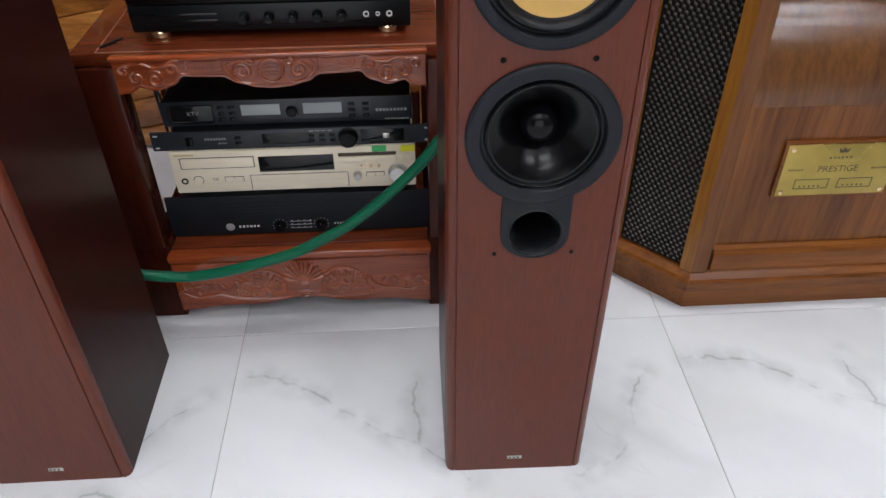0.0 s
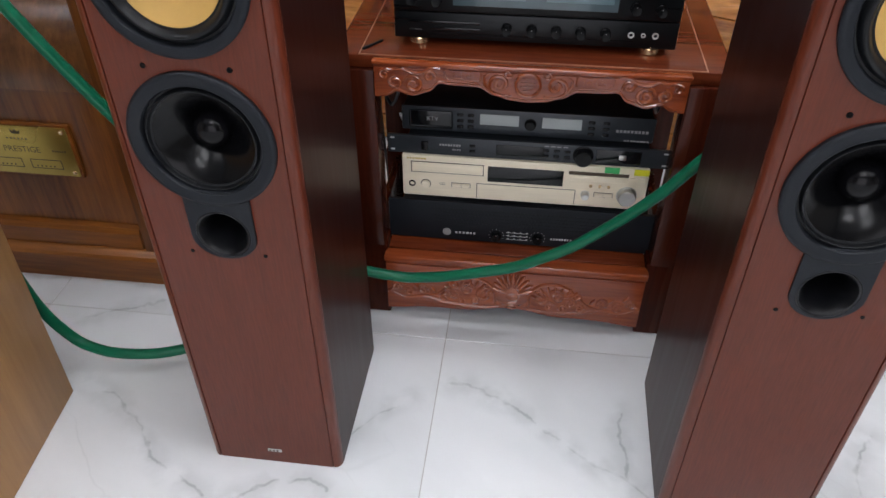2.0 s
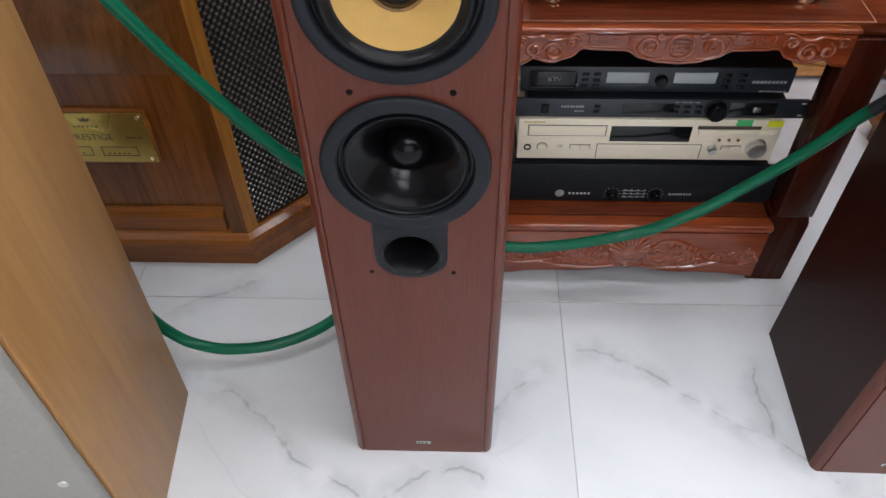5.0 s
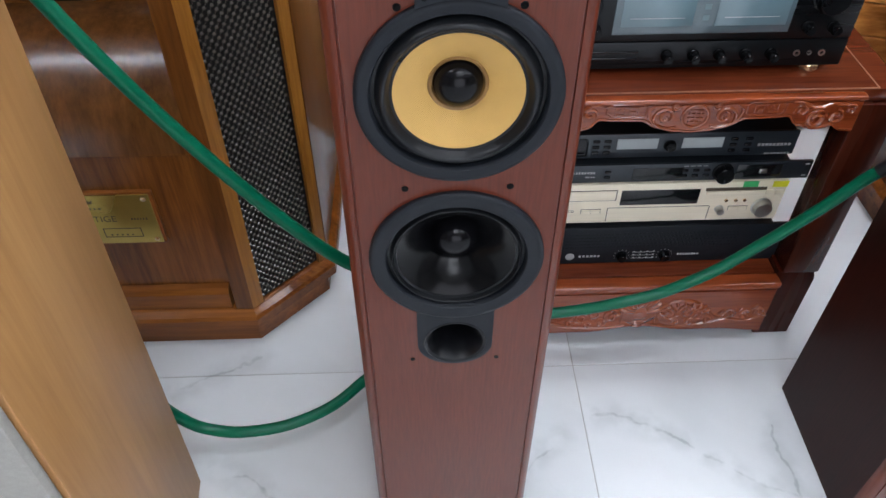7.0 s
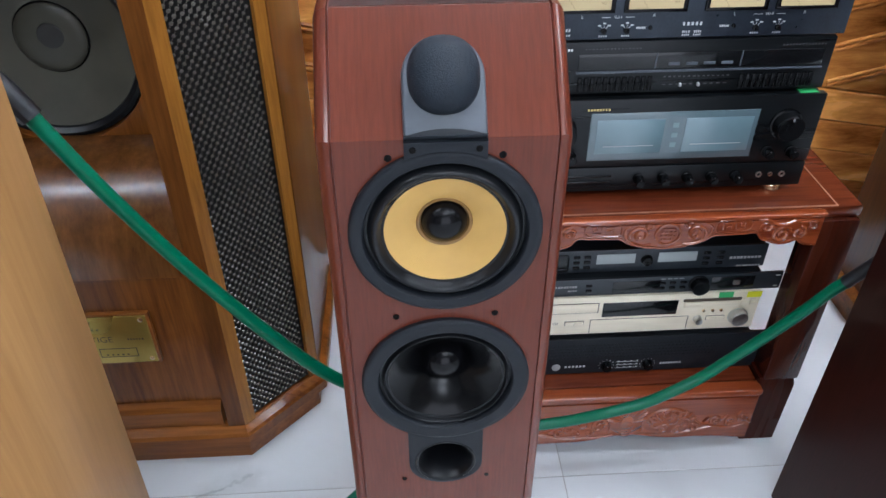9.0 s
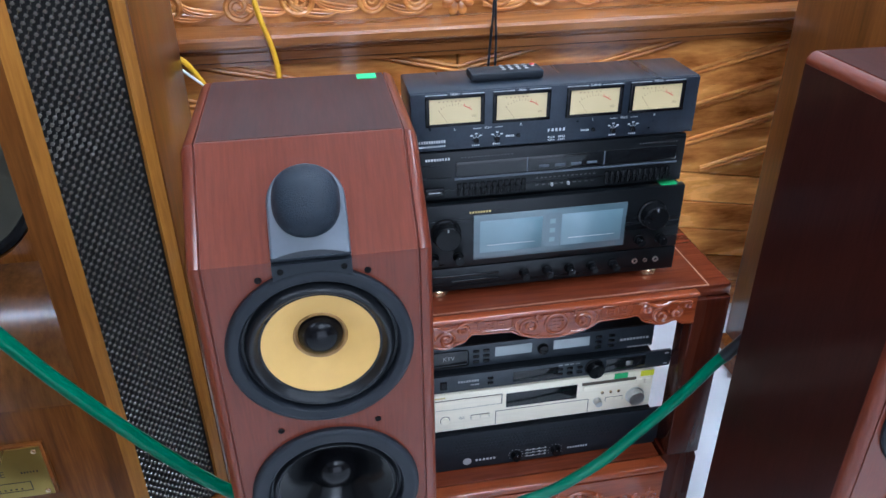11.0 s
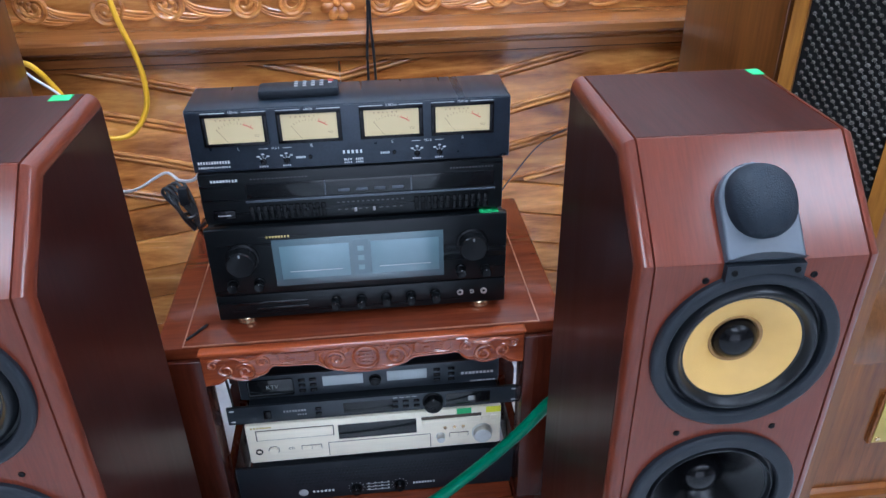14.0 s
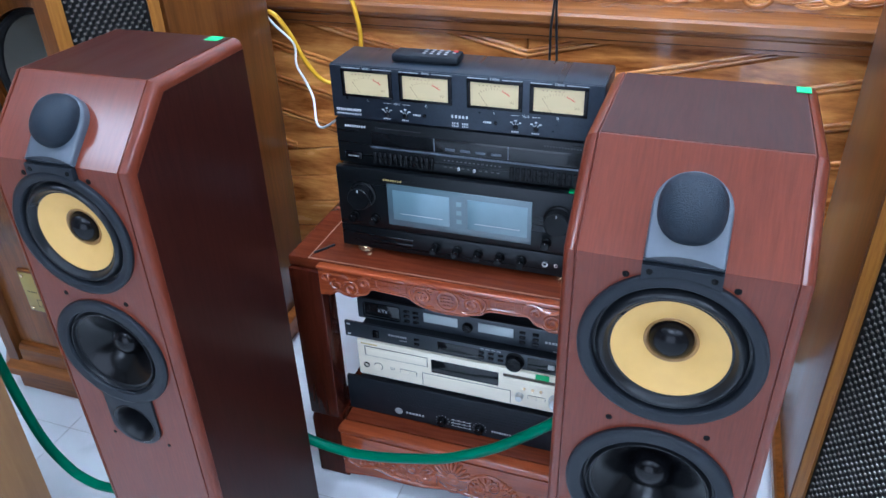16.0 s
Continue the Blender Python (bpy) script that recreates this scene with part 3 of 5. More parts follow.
CARVE_X, CARVE_Y, CARVE_DZ = -0.212, 1.772, -0.009
part("carved_flower", flower(CARVE_X, 0.873, CARVE_Y, 0.036, 8), M_WALL, wall_north)
for side in (-1, 1):
    def at(u, z):
        return (CARVE_X + side * u, CARVE_Y, z)
    for u, z, r, turns, st, hd in ((0.095, 0.878, 0.036, 1.3, 1.2, 1), (0.185, 0.878, 0.033, 1.5, 2.6, 1), (0.33, 0.885, 0.040, 1.2, 0.6, -1), (0.455, 0.876, 0.036, 1.5, 2.4, 1), (0.59, 0.885, 0.036, 1.3, 0.6, -1), (0.71, 0.88, 0.034, 1.5, 2.4, 1), (0.14, 0.94, 0.034, 1.4, 4.0, -1), (0.265, 0.938, 0.034, 1.4, 0.8, 1), (0.40, 0.945, 0.034, 1.4, 4.0, -1), (0.53, 0.94, 0.034, 1.4, 0.8, 1), (0.66, 0.945, 0.034, 1.4, 4.0, -1), (0.82, 0.89, 0.036, 1.4, 0.8, 1)):
        pts = [(CARVE_X + side * p[0], p[1], p[2]) for p in spiral(u, z, r, turns, st, hd, CARVE_Y)]
        part("carved_scroll", tube(bmesh.new(), pts, 0.0066, 8, thin), M_WALL, wall_north)
        pts = [(CARVE_X + side * p[0], p[1], p[2]) for p in spiral(u, z, r * 0.72, turns * 0.7, st + 0.5, hd, CARVE_Y)]
        part("carved_scroll", tube(bmesh.new(), pts, 0.0046, 6, thin), M_WALL, wall_north)
    for u in (0.335, 0.595):
        part("carved_flower", flower(CARVE_X + side * u, 0.893, CARVE_Y, 0.020, 5), M_WALL, wall_north)
    for a in ((0.11, 0.85), (0.25, 0.86), (0.30, 0.852), (0.40, 0.86), (0.52, 0.86), (0.56, 0.853), (0.65, 0.86), (0.78, 0.855)):
        for k in range(3):
            pts = smooth_path([at(a[0] - 0.055, a[1] + 0.012 - 0.004 * k), at(a[0] - 0.02, a[1] - 0.004 + 0.005 * k), at(a[0] + 0.03, a[1] + 0.004 + 0.006 * k), at(a[0] + 0.06, a[1] + 0.03 + 0.004 * k)], 6)
            part("carved_leaf", tube(bmesh.new(), pts, 0.0048, 6, thin), M_WALL, wall_north)
for ob in wall_north.children:
    if ob.name.startswith("carved_") and not ob.name.startswith("carved_panel"):
        ob.data.transform(Matrix.Translation((0, 0, CARVE_DZ)))

# ---- tower loudspeakers ----
HALF, RND, TOWER_H, TOWER_D, KNEE, SLOPE_Y = 0.1065, 0.0125, 0.949, 0.262, 0.8685, 0.082


def tower_section(d):
    """Side outline of the tower, its front, slope and top moved inwards by d."""
    ks = KNEE - d * math.tan(0.5 * math.atan2(SLOPE_Y, TOWER_H - KNEE))
    kt = SLOPE_Y + d * math.tan(0.5 * math.atan2(TOWER_H - KNEE, SLOPE_Y))
    return [(d, BASE), (d, ks), (kt, TOWER_H - d), (TOWER_D, TOWER_H - d), (TOWER_D, BASE)]


def slab(bm, stations):
    """Skins outlines placed along x."""
    rings = [[bm.verts.new((x, *p)) for p in tower_section(d)] for x, d in stations]
    for a, b in zip(rings, rings[1:]):
        n = len(a)
        for i in range(n):
            bm.faces.new((a[i], a[(i + 1) % n], b[(i + 1) % n], b[i]))
    bm.faces.new(rings[0])
    bm.faces.new(rings[-1])
    bmesh.ops.recalc_face_normals(bm, faces=bm.faces[:])
    return bm


def ring_edges(bm, z, r, y, n=48):
    vs = [bm.verts.new((r * math.cos(2 * math.pi * i / n), y, z + r * math.sin(2 * math.pi * i / n))) for i in range(n)]
    return [bm.edges.new((vs[i], vs[(i + 1) % n])) for i in range(n)]


def cut_holes(bm, face, holes):
    """Opens round holes (height, radius) in an upright front face."""
    edges, y = list(face.edges), face.verts[0].co.y
    bmesh.ops.delete(bm, geom=[face], context="FACES_ONLY")
    for z, r in holes:
        edges += ring_edges(bm, z, r, y)
    bmesh.ops.triangle_fill(bm, edges=edges, use_beauty=True, normal=(0, -1, 0))


def woofer(parent, z, cone_r, cone_mat, label):
    yellow = cone_mat is M_KEVLAR
    R, S = 0.0858, 0.0720 if yellow else 0.0680
    frame_prof = [(R, 0), (R, 0.0042), (R - 0.0012, 0.0058), (R - 0.0035, 0.0068), (R - 0.0065, 0.0066), (S + 0.0020, 0.0056), (S + 0.0006, 0.0040), (S, 0.0012), (S, -0.006)]
    w = part("woofer", lathe(bmesh.new(), frame_prof, 0, 0, z, 72), M_FRAME, parent, label)
    rim, deep = (-0.0012, 0.024) if yellow else (-0.0015, 0.044)
    s1 = cone_r + 0.0012
    # half-roll surround with a flat lip against the frame and a narrow glued lip on the cone
    edge = S - 0.0032
    roll = [(S + 0.001, -0.0030), (edge + 0.0004, -0.0030), (edge, -0.0008)]
    roll += [(edge + (s1 - edge) * i / 14, -0.0008 + (rim + 0.0008) * i / 14 + (0.0072 if yellow else 0.0048) * math.sin(math.pi * i / 14)) for i in range(1, 15)]
    roll += [(s1 - 0.0022, rim - 0.0004), (s1 - 0.0026, rim - 0.003)]
    part("surround", lathe(bmesh.new(), roll, 0, 0, z, 72), M_RUBBER, w, "black rubber surround")
    cone = [(cone_r + 0.0012 - (cone_r - 0.014) * (i / 14), rim - deep * (0.55 * (i / 14) + 0.45 * (i / 14) ** 2.2)) for i in range(15)]
    part("cone", lathe(bmesh.new(), cone, 0, 0, z, 72), cone_mat, w, "yellow woven cone" if yellow else "glossy black cone")
    rc, up = (0.0212, 0.0150) if yellow else (0.0215, 0.0065)
    cap = [(rc + 0.0045, -0.049 + up), (rc + 0.0022, -0.040 + up), (rc, -0.0345 + up)]
    cap += [(rc * math.cos(a), -0.0345 + up + 0.0158 * math.sin(a)) for a in [0.16 * i for i in range(1, 10)]] + [(0, -0.0187 + up)]
    part("dust_cap", lathe(bmesh.new(), cap, 0, 0, z, 40), M_CAP, w, "domed black dust cap")
    if yellow:
        # Brown ring where the yellow cone meets its cap.
        part("cap_ring", lathe(bmesh.new(), [(0.0262, -0.0172), (0.0250, -0.0160), (0.0228, -0.0168), (0.0205, -0.0225)], 0, 0, z, 40), M_CAP_RING, w, "dark brown ring round the cap")


def tower_speaker(m, label, tag, tag_half):
    th = thing("tower_speaker", label, "loudspeaker", m, "pair of tower loudspeakers")
    arc = [(HALF - RND + RND * math.sin(a), RND * (1 - math.cos(a))) for a in [math.pi / 2 * i / 7 for i in range(1, 8)]]
    half = [(0.0925, 0.0), (0.0931, 0.0022), (0.0940, 0.0022), (0.0946, 0.0)] + arc
    st = [(-x, d) for x, d in half[::-1]] + half
    bm = slab(bmesh.new(), st)
    front = [f for f in bm.faces if all(abs(v.co.y) < 1e-6 and abs(v.co.x) < 0.0926 for v in f.verts) and f.calc_area() > 0.05]
    cut_holes(bm, front[0], ((0.775, 0.0765), (0.589, 0.0765), (0.4595, 0.0310)))
    part("cabinet", bm, M_TOWER, th, smooth=28)
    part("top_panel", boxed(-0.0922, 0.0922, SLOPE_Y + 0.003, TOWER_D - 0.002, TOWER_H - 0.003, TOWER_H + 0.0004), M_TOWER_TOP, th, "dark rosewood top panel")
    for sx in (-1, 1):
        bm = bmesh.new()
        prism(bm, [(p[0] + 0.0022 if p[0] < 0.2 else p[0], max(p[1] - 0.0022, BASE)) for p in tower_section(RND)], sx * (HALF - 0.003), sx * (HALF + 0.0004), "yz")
        part("side_panel", bm, M_TOWER_SIDE, th, "rosewood side panel, set darker than the front")
    woofer(th, 0.775, 0.0556, M_KEVLAR, "bass-midrange driver with a yellow woven cone")
    woofer(th, 0.589, 0.0600, M_CONE, "bass driver with a glossy black cone")
    # port plate and flared port
    hw, zt, zc = 0.041, 0.524, 0.4555
    outline = [(-hw, zt), (-hw, zc)] + [(-hw * math.cos(a), zc - 0.034 * math.sin(a)) for a in [math.pi * i / 16 for i in range(1, 16)]] + [(hw, zc), (hw, zt)]
    bm = prism(bmesh.new(), outline, -0.0035, -0.0001)
    for f in [f for f in bm.faces if len(f.verts) > 8]:
        cut_holes(bm, f, ((zc + 0.004, 0.0315),))
    port = part("port", bm, M_FRAME, th, "dark grey plate with a flared bass port", smooth=0)
    part("flare", lathe(bmesh.new(), [(0.0345, 0.0036), (0.0335, 0.0044), (0.031, 0.003), (0.0282, -0.002), (0.0262, -0.008), (0.0246, -0.018), (0.0238, -0.030), (0.0236, -0.09), (0.0, -0.091)], 0, 0, zc + 0.004, 40), M_FLARE, port, "glossy black port flare")
    # tweeter pod on the sloping front
    slope = math.atan2(SLOPE_Y, TOWER_H - KNEE)
    def on_slope(u, v, d):
        return (u, v * math.sin(slope) - d * math.cos(slope), KNEE + v * math.cos(slope) + d * math.sin(slope))
    vb, pw = 0.0500, 0.0342
    ring = [(-pw, 0.0), (-pw, vb)] + [(-pw * math.cos(a), vb + 0.0345 * math.sin(a)) for a in [math.pi * i / 18 for i in range(1, 18)]] + [(pw, vb), (pw, 0.0)]
    bm = bmesh.new()
    a = [bm.verts.new(on_slope(u, v, 0.0)) for u, v in ring]
    rings = [a]
    for inset, rise in ((1.0, 0.004), (0.985, 0.0062), (0.955, 0.0074), (0.91, 0.0078)):
        rings.append([bm.verts.new(on_slope(u * inset, v if v <= vb else vb + (v - vb) * inset, rise + 0.003 * (v / vb))) for u, v in ring])
    for a, b in zip(rings, rings[1:]):
        for i in range(len(ring)):
            j = (i + 1) % len(ring)
            bm.faces.new((a[i], a[j], b[j], b[i]))
    bm.faces.new(rings[-1])
    bmesh.ops.recalc_face_normals(bm, faces=bm.faces[:])
    pod = part("tweeter", bm, M_POD, th, "blue-grey tweeter mount", smooth=35)
    bm = bmesh.new()
    bmesh.ops.create_uvsphere(bm, u_segments=40, v_segments=24, radius=1)
    for v in bm.verts:
        c = v.co.copy()
        c = Vector([math.copysign(abs(k) ** 0.88, k) for k in c])
        v.co = on_slope(c.x * 0.0295, vb - 0.001 + c.y * 0.0322, 0.012 + c.z * 0.0235)
    part("foam_cover", bm, M_FOAM, pod, "rounded black foam tweeter cover")
    # dark collar that rises from the driver over the foot of the mount
    n, rc = 16, 0.0990
    xs_c = [-pw + 2 * pw * i / n for i in range(n + 1)]
    low_c = [(x, 0.775 + math.sqrt(0.0853 ** 2 - x * x)) for x in xs_c]
    part("collar", prism(bmesh.new(), [(-pw, KNEE + 0.0005), (pw, KNEE + 0.0005)] + low_c[::-1], -0.0072, 0.002), M_FRAME, pod, "matt black collar", smooth=20)
    arch = [(x, max(0.0006, 0.775 + math.sqrt(rc ** 2 - x * x) - KNEE)) for x in xs_c]
    bm = bmesh.new()
    lower = [bm.verts.new(on_slope(u, 0.0, 0.0086)) for u, v in arch]
    upper = [bm.verts.new(on_slope(u, v, 0.0092)) for u, v in arch]
    sunk = [bm.verts.new(on_slope(u, v, 0.0)) for u, v in arch]
    for i in range(n):
        bm.faces.new((lower[i], lower[i + 1], upper[i + 1], upper[i]))
        bm.faces.new((upper[i], upper[i + 1], sunk[i + 1], sunk[i]))
    bmesh.ops.recalc_face_normals(bm, faces=bm.faces[:])
    part("collar_arch", bm, M_FRAME, pod, "matt black arched lip", smooth=20)
    for sx in (-1, 1):
        part("collar_screw", lathe(bmesh.new(), [(0.0030, 0.0072), (0.0026, 0.0080), (0.0012, 0.0076), (0, 0.0076)], sx * 0.0272, 0, 0.8625, 12), M_HOLE, pod)
    for x, z in [(sx * 0.0475, z) for sx in (-1, 1) for z in (0.852, 0.678, 0.427)]:
        r = 0.0025 if z > 0.5 else 0.0019
        part("grille_socket", lathe(bmesh.new(), [(r + 0.0008, 0.0), (r + 0.0006, 0.0007), (r * 0.75, 0.0007), (r * 0.6, 0.0005), (0, 0.0004)], x, 0.0, z, 16), M_HOLE, th, "black grille socket")
    badge = part("badge", boxed(-0.0112, 0.0112, -0.0009, 0.001, 0.0172, 0.0238, bevel=0.0004), M_SILVER, th, "small silver badge")
    part("badge_mark", bars(bmesh.new(), -0.009, 0.009, -0.001, 0.0205, 0.0036, 3, 4), M_DARKPRINT, badge)
    part("sticker", boxed(tag - tag_half, tag + tag_half, 0.240, 0.258, TOWER_H + 0.0005, TOWER_H + 0.0012), M_TAG_G, th, "small bright green sticker")
    return th


tower_speaker(pose(-0.5465, 0.7245, 0, 0, 0, 0.0), "tall rosewood tower loudspeaker with yellow cone beside the rack", 0.074, 0.0105)
tower_speaker(pose(0.1605, 0.7025, 0, 0, 0, -1.0), "tall rosewood tower loudspeaker in front of the patterned grille", 0.090, 0.0072)


# ---- audio rack ----
RX, RW = -0.190, 0.303   # rack middle and half width
LIFT = 0.004
TOP = 0.528
rack = thing("audio_rack", "carved reddish varnished wooden audio rack on the floor", "rack", pose(RX, 1.079, LIFT))
part("tabletop", boxed(-RW, RW, 0.0150, 0.43, TOP - 0.022, TOP, bevel=0.004), M_RACK_TOP, rack, "glossy red-brown tabletop")
bm = bmesh.new()
for a in ((-0.263, 0.263, 0.0165, 0.0185), (-0.263, 0.263, 0.395, 0.397), (-0.263, -0.261, 0.0185, 0.395), (0.261, 0.263, 0.0185, 0.395)):
    box(bm, *a, TOP - 0.002, TOP + 0.0006)
part("inlay", bm, M_INLAY, rack, "thin pale inlaid line")


def outline_top(u):
    """Lower edge of the upper apron across its half width."""
    pts = ((0.0, 0.47), (0.025, 0.472), (0.052, 0.479), (0.075, 0.491), (0.118, 0.492), (0.135, 0.494), (0.15, 0.479), (0.178, 0.4705), (0.205, 0.477), (0.215, 0.468), (0.24, 0.466))
    u = abs(u)
    for a, b in zip(pts, pts[1:]):
        if u <= b[0]:
            t = (u - a[0]) / (b[0] - a[0])
            t = t * t * (3 - 2 * t)
            return a[1] + t * (b[1] - a[1])
    return pts[-1][1]


AW = 0.237
xs = [-AW + 2 * AW * i / 72 for i in range(73)]
bm = prism(bmesh.new(), [(x, outline_top(x)) for x in xs] + [(AW, TOP - 0.0065), (-AW, TOP - 0.0080)], -0.002, 0.014)
bmesh.ops.bevel(bm, geom=[e for e in bm.edges if all(v.co.y < -0.001 for v in e.verts)], offset=0.0025, segments=2, affect="EDGES")
part("nosing", boxed(-AW - 0.003, AW + 0.003, -0.0030, 0.0146, TOP - 0.0075, TOP - 0.0005, bevel=0.0028, segs=3), M_RACK, rack, "rounded front edge of the tabletop")
apron = part("upper_apron", bm, M_RACK, rack, "carved reddish apron with scrolls and a medallion", smooth=40)


def carve(pts, r, parent, n=7):
    part("carving", tube(bmesh.new(), pts, r * 1.35, n, thin), M_CARVE, parent)


CY = -0.002
part("medallion", lathe(bmesh.new(), [(0.021, 0), (0.0205, 0.0022), (0.0185, 0.003), (0.0165, 0.0022), (0.016, 0.0004)], 0, CY, 0.5, 40), M_CARVE, apron)
bm = bmesh.new()
for k in range(4):
    box(bm, -0.0115 + 0.002 * (k in (0, 3)), 0.0115 - 0.002 * (k in (0, 3)), CY - 0.0018, CY + 0.001, 0.4892 + k * 0.0065, 0.4917 + k * 0.0065, bevel=0.0005)
for k in range(3):
    box(bm, -0.0085 + k * 0.0072, -0.006 + k * 0.0072, CY - 0.0016, CY + 0.001, 0.49, 0.51, bevel=0.0005)
part("medallion_sign", bm, M_CARVE, apron)
# raised line along the wavy lower edge
edge_line = [(-0.228 + 0.463 * i / 80, CY, outline_top(-0.228 + 0.463 * i / 80) + 0.0048) for i in range(81)]
part("edge_bead", tube(bmesh.new(), edge_line, 0.0016, 6), M_CARVE, apron)
for sx in (-1, 1):
    def mir(pts):
        return [(sx * p[0], p[1], p[2]) for p in pts]
    # C-scrolls beside the medallion
    carve(mir(spiral(0.043, 0.4995, 0.0175, 1.35, -1.2, 1, CY)), 0.0026, apron)
    carve(mir(spiral(0.0425, 0.4985, 0.009, 0.9, 1.6, -1, CY)), 0.0020, apron)
    carve(mir(smooth_path([(0.024, CY, 0.483), (0.036, CY, 0.4805), (0.052, CY, 0.485), (0.064, CY, 0.497), (0.066, CY, 0.51), (0.058, CY, 0.517)], 6)), 0.0022, apron)
    carve(mir(spiral(0.030, 0.517, 0.0075, 1.1, 3.0, 1, CY)), 0.0018, apron)
    # framed fretwork panel
    frame_line = [(0.072, CY, 0.503), (0.078, CY, 0.4995), (0.120, CY, 0.5005), (0.127, CY, 0.506), (0.127, CY, 0.517), (0.120, CY, 0.5215), (0.078, CY, 0.5215), (0.072, CY, 0.517), (0.072, CY, 0.503)]
    part("fret_frame", tube(bmesh.new(), mir(frame_line), 0.0015, 6), M_CARVE, apron)
    bm = bmesh.new()
    for x0, x1, zb, zt in ((0.082, 0.0838, 0.5045, 0.5175), (0.082, 0.096, 0.5157, 0.5175), (0.0942, 0.096, 0.5045, 0.5175), (0.0865, 0.0942, 0.5092, 0.511), (0.0865, 0.0883, 0.5045, 0.511), (0.101, 0.1028, 0.5045, 0.5175), (0.101, 0.116, 0.5045, 0.5063), (0.1142, 0.116, 0.5045, 0.5175), (0.1072, 0.1142, 0.511, 0.5128), (0.1072, 0.109, 0.511, 0.5175)):
        a, b = sorted((sx * x0, sx * x1))
        box(bm, a, b, CY - 0.0016, CY + 0.001, zb, zt, bevel=0.0004)
    part("fretwork", bm, M_CARVE, apron)
    # cloud scrolls at the ends
    carve(mir(spiral(0.176, 0.4915, 0.0150, 1.6, 0.3, 1, CY)), 0.0027, apron)
    carve(mir(spiral(0.150, 0.506, 0.0100, 1.3, 3.6, -1, CY)), 0.0024, apron)
    carve(mir(spiral(0.203, 0.494, 0.0115, 1.4, 1.6, -1, CY)), 0.0024, apron)
    carve(mir(spiral(0.221, 0.506, 0.0085, 1.3, 2.6, -1, CY)), 0.0021, apron)
    carve(mir(smooth_path([(0.134, CY, 0.52), (0.148, CY, 0.5195), (0.162, CY, 0.512), (0.178, CY, 0.5105), (0.192, CY, 0.516), (0.206, CY, 0.5135), (0.216, CY, 0.5155)], 6)), 0.0024, apron)
    carve(mir(smooth_path([(0.160, CY, 0.485), (0.172, CY, 0.4765), (0.190, CY, 0.478), (0.200, CY, 0.483)], 6)), 0.0022, apron)

for sx in (-1, 1):
    for y0 in (0.008, 0.372):
        a, b = sorted((sx * (RW - 0.001), sx * (RW - 0.064)))
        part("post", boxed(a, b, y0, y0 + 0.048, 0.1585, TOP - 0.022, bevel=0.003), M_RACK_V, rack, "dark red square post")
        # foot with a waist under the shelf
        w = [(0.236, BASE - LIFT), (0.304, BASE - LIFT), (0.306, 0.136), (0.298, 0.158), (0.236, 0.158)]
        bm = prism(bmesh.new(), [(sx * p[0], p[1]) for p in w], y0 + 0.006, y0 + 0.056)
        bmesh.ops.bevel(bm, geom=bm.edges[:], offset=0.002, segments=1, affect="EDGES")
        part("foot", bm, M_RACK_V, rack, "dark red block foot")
    a, b = sorted((sx * (RW - 0.020), sx * (RW - 0.036)))
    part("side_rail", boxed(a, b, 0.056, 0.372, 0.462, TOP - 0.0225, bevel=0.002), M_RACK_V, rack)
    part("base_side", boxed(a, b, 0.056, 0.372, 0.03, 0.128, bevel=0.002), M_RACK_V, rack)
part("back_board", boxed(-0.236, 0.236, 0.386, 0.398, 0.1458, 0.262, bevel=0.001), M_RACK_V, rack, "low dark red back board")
part("back_rail", boxed(-0.23, 0.23, 0.385, 0.40, 0.462, TOP - 0.0225, bevel=0.002), M_RACK, rack)
part("shelf_nosing", boxed(-AW - 0.003, AW + 0.003, -0.0030, 0.0245, 0.1300, 0.1440, bevel=0.0035, segs=3), M_RACK, rack, "rounded front edge of the shelf")
# The dark tabletop wood here paints in the shade under the stacked units.
part("shelf", boxed(-0.2355, 0.2355, 0.025, 0.42, 0.1285, 0.1455, bevel=0.003), M_RACK_TOP, rack, "lower shelf of red-brown varnished wood, shade put into its colour")


def outline_low(u):
    u = abs(u)
    return 0.017 + 0.014 * max(0, math.cos(u / 0.15 * math.pi / 2)) ** 1.0 + 0.004 * math.cos(u / 0.235 * math.pi * 3)


bm = prism(bmesh.new(), [(x, outline_low(x)) for x in xs] + [(AW, 0.1295), (-AW, 0.1295)], -0.002, 0.016)
bmesh.ops.bevel(bm, geom=[e for e in bm.edges if all(v.co.y < -0.001 for v in e.verts)], offset=0.003, segments=2, affect="EDGES")
low = part("lower_apron", bm, M_RACK, rack, "carved reddish lower apron with leaf scrolls", smooth=40)
CY = -0.002
def dome(bm, cx, cz, rx, rz, ry, turn=0.0):
    v = bmesh.ops.create_uvsphere(bm, u_segments=12, v_segments=8, radius=1)["verts"]
    bmesh.ops.transform(bm, verts=v, matrix=Matrix.Translation((cx, CY, cz)) @ Matrix.Rotation(-turn, 4, "Y") @ Matrix.Diagonal((rx, ry, rz, 1)))
    return bm


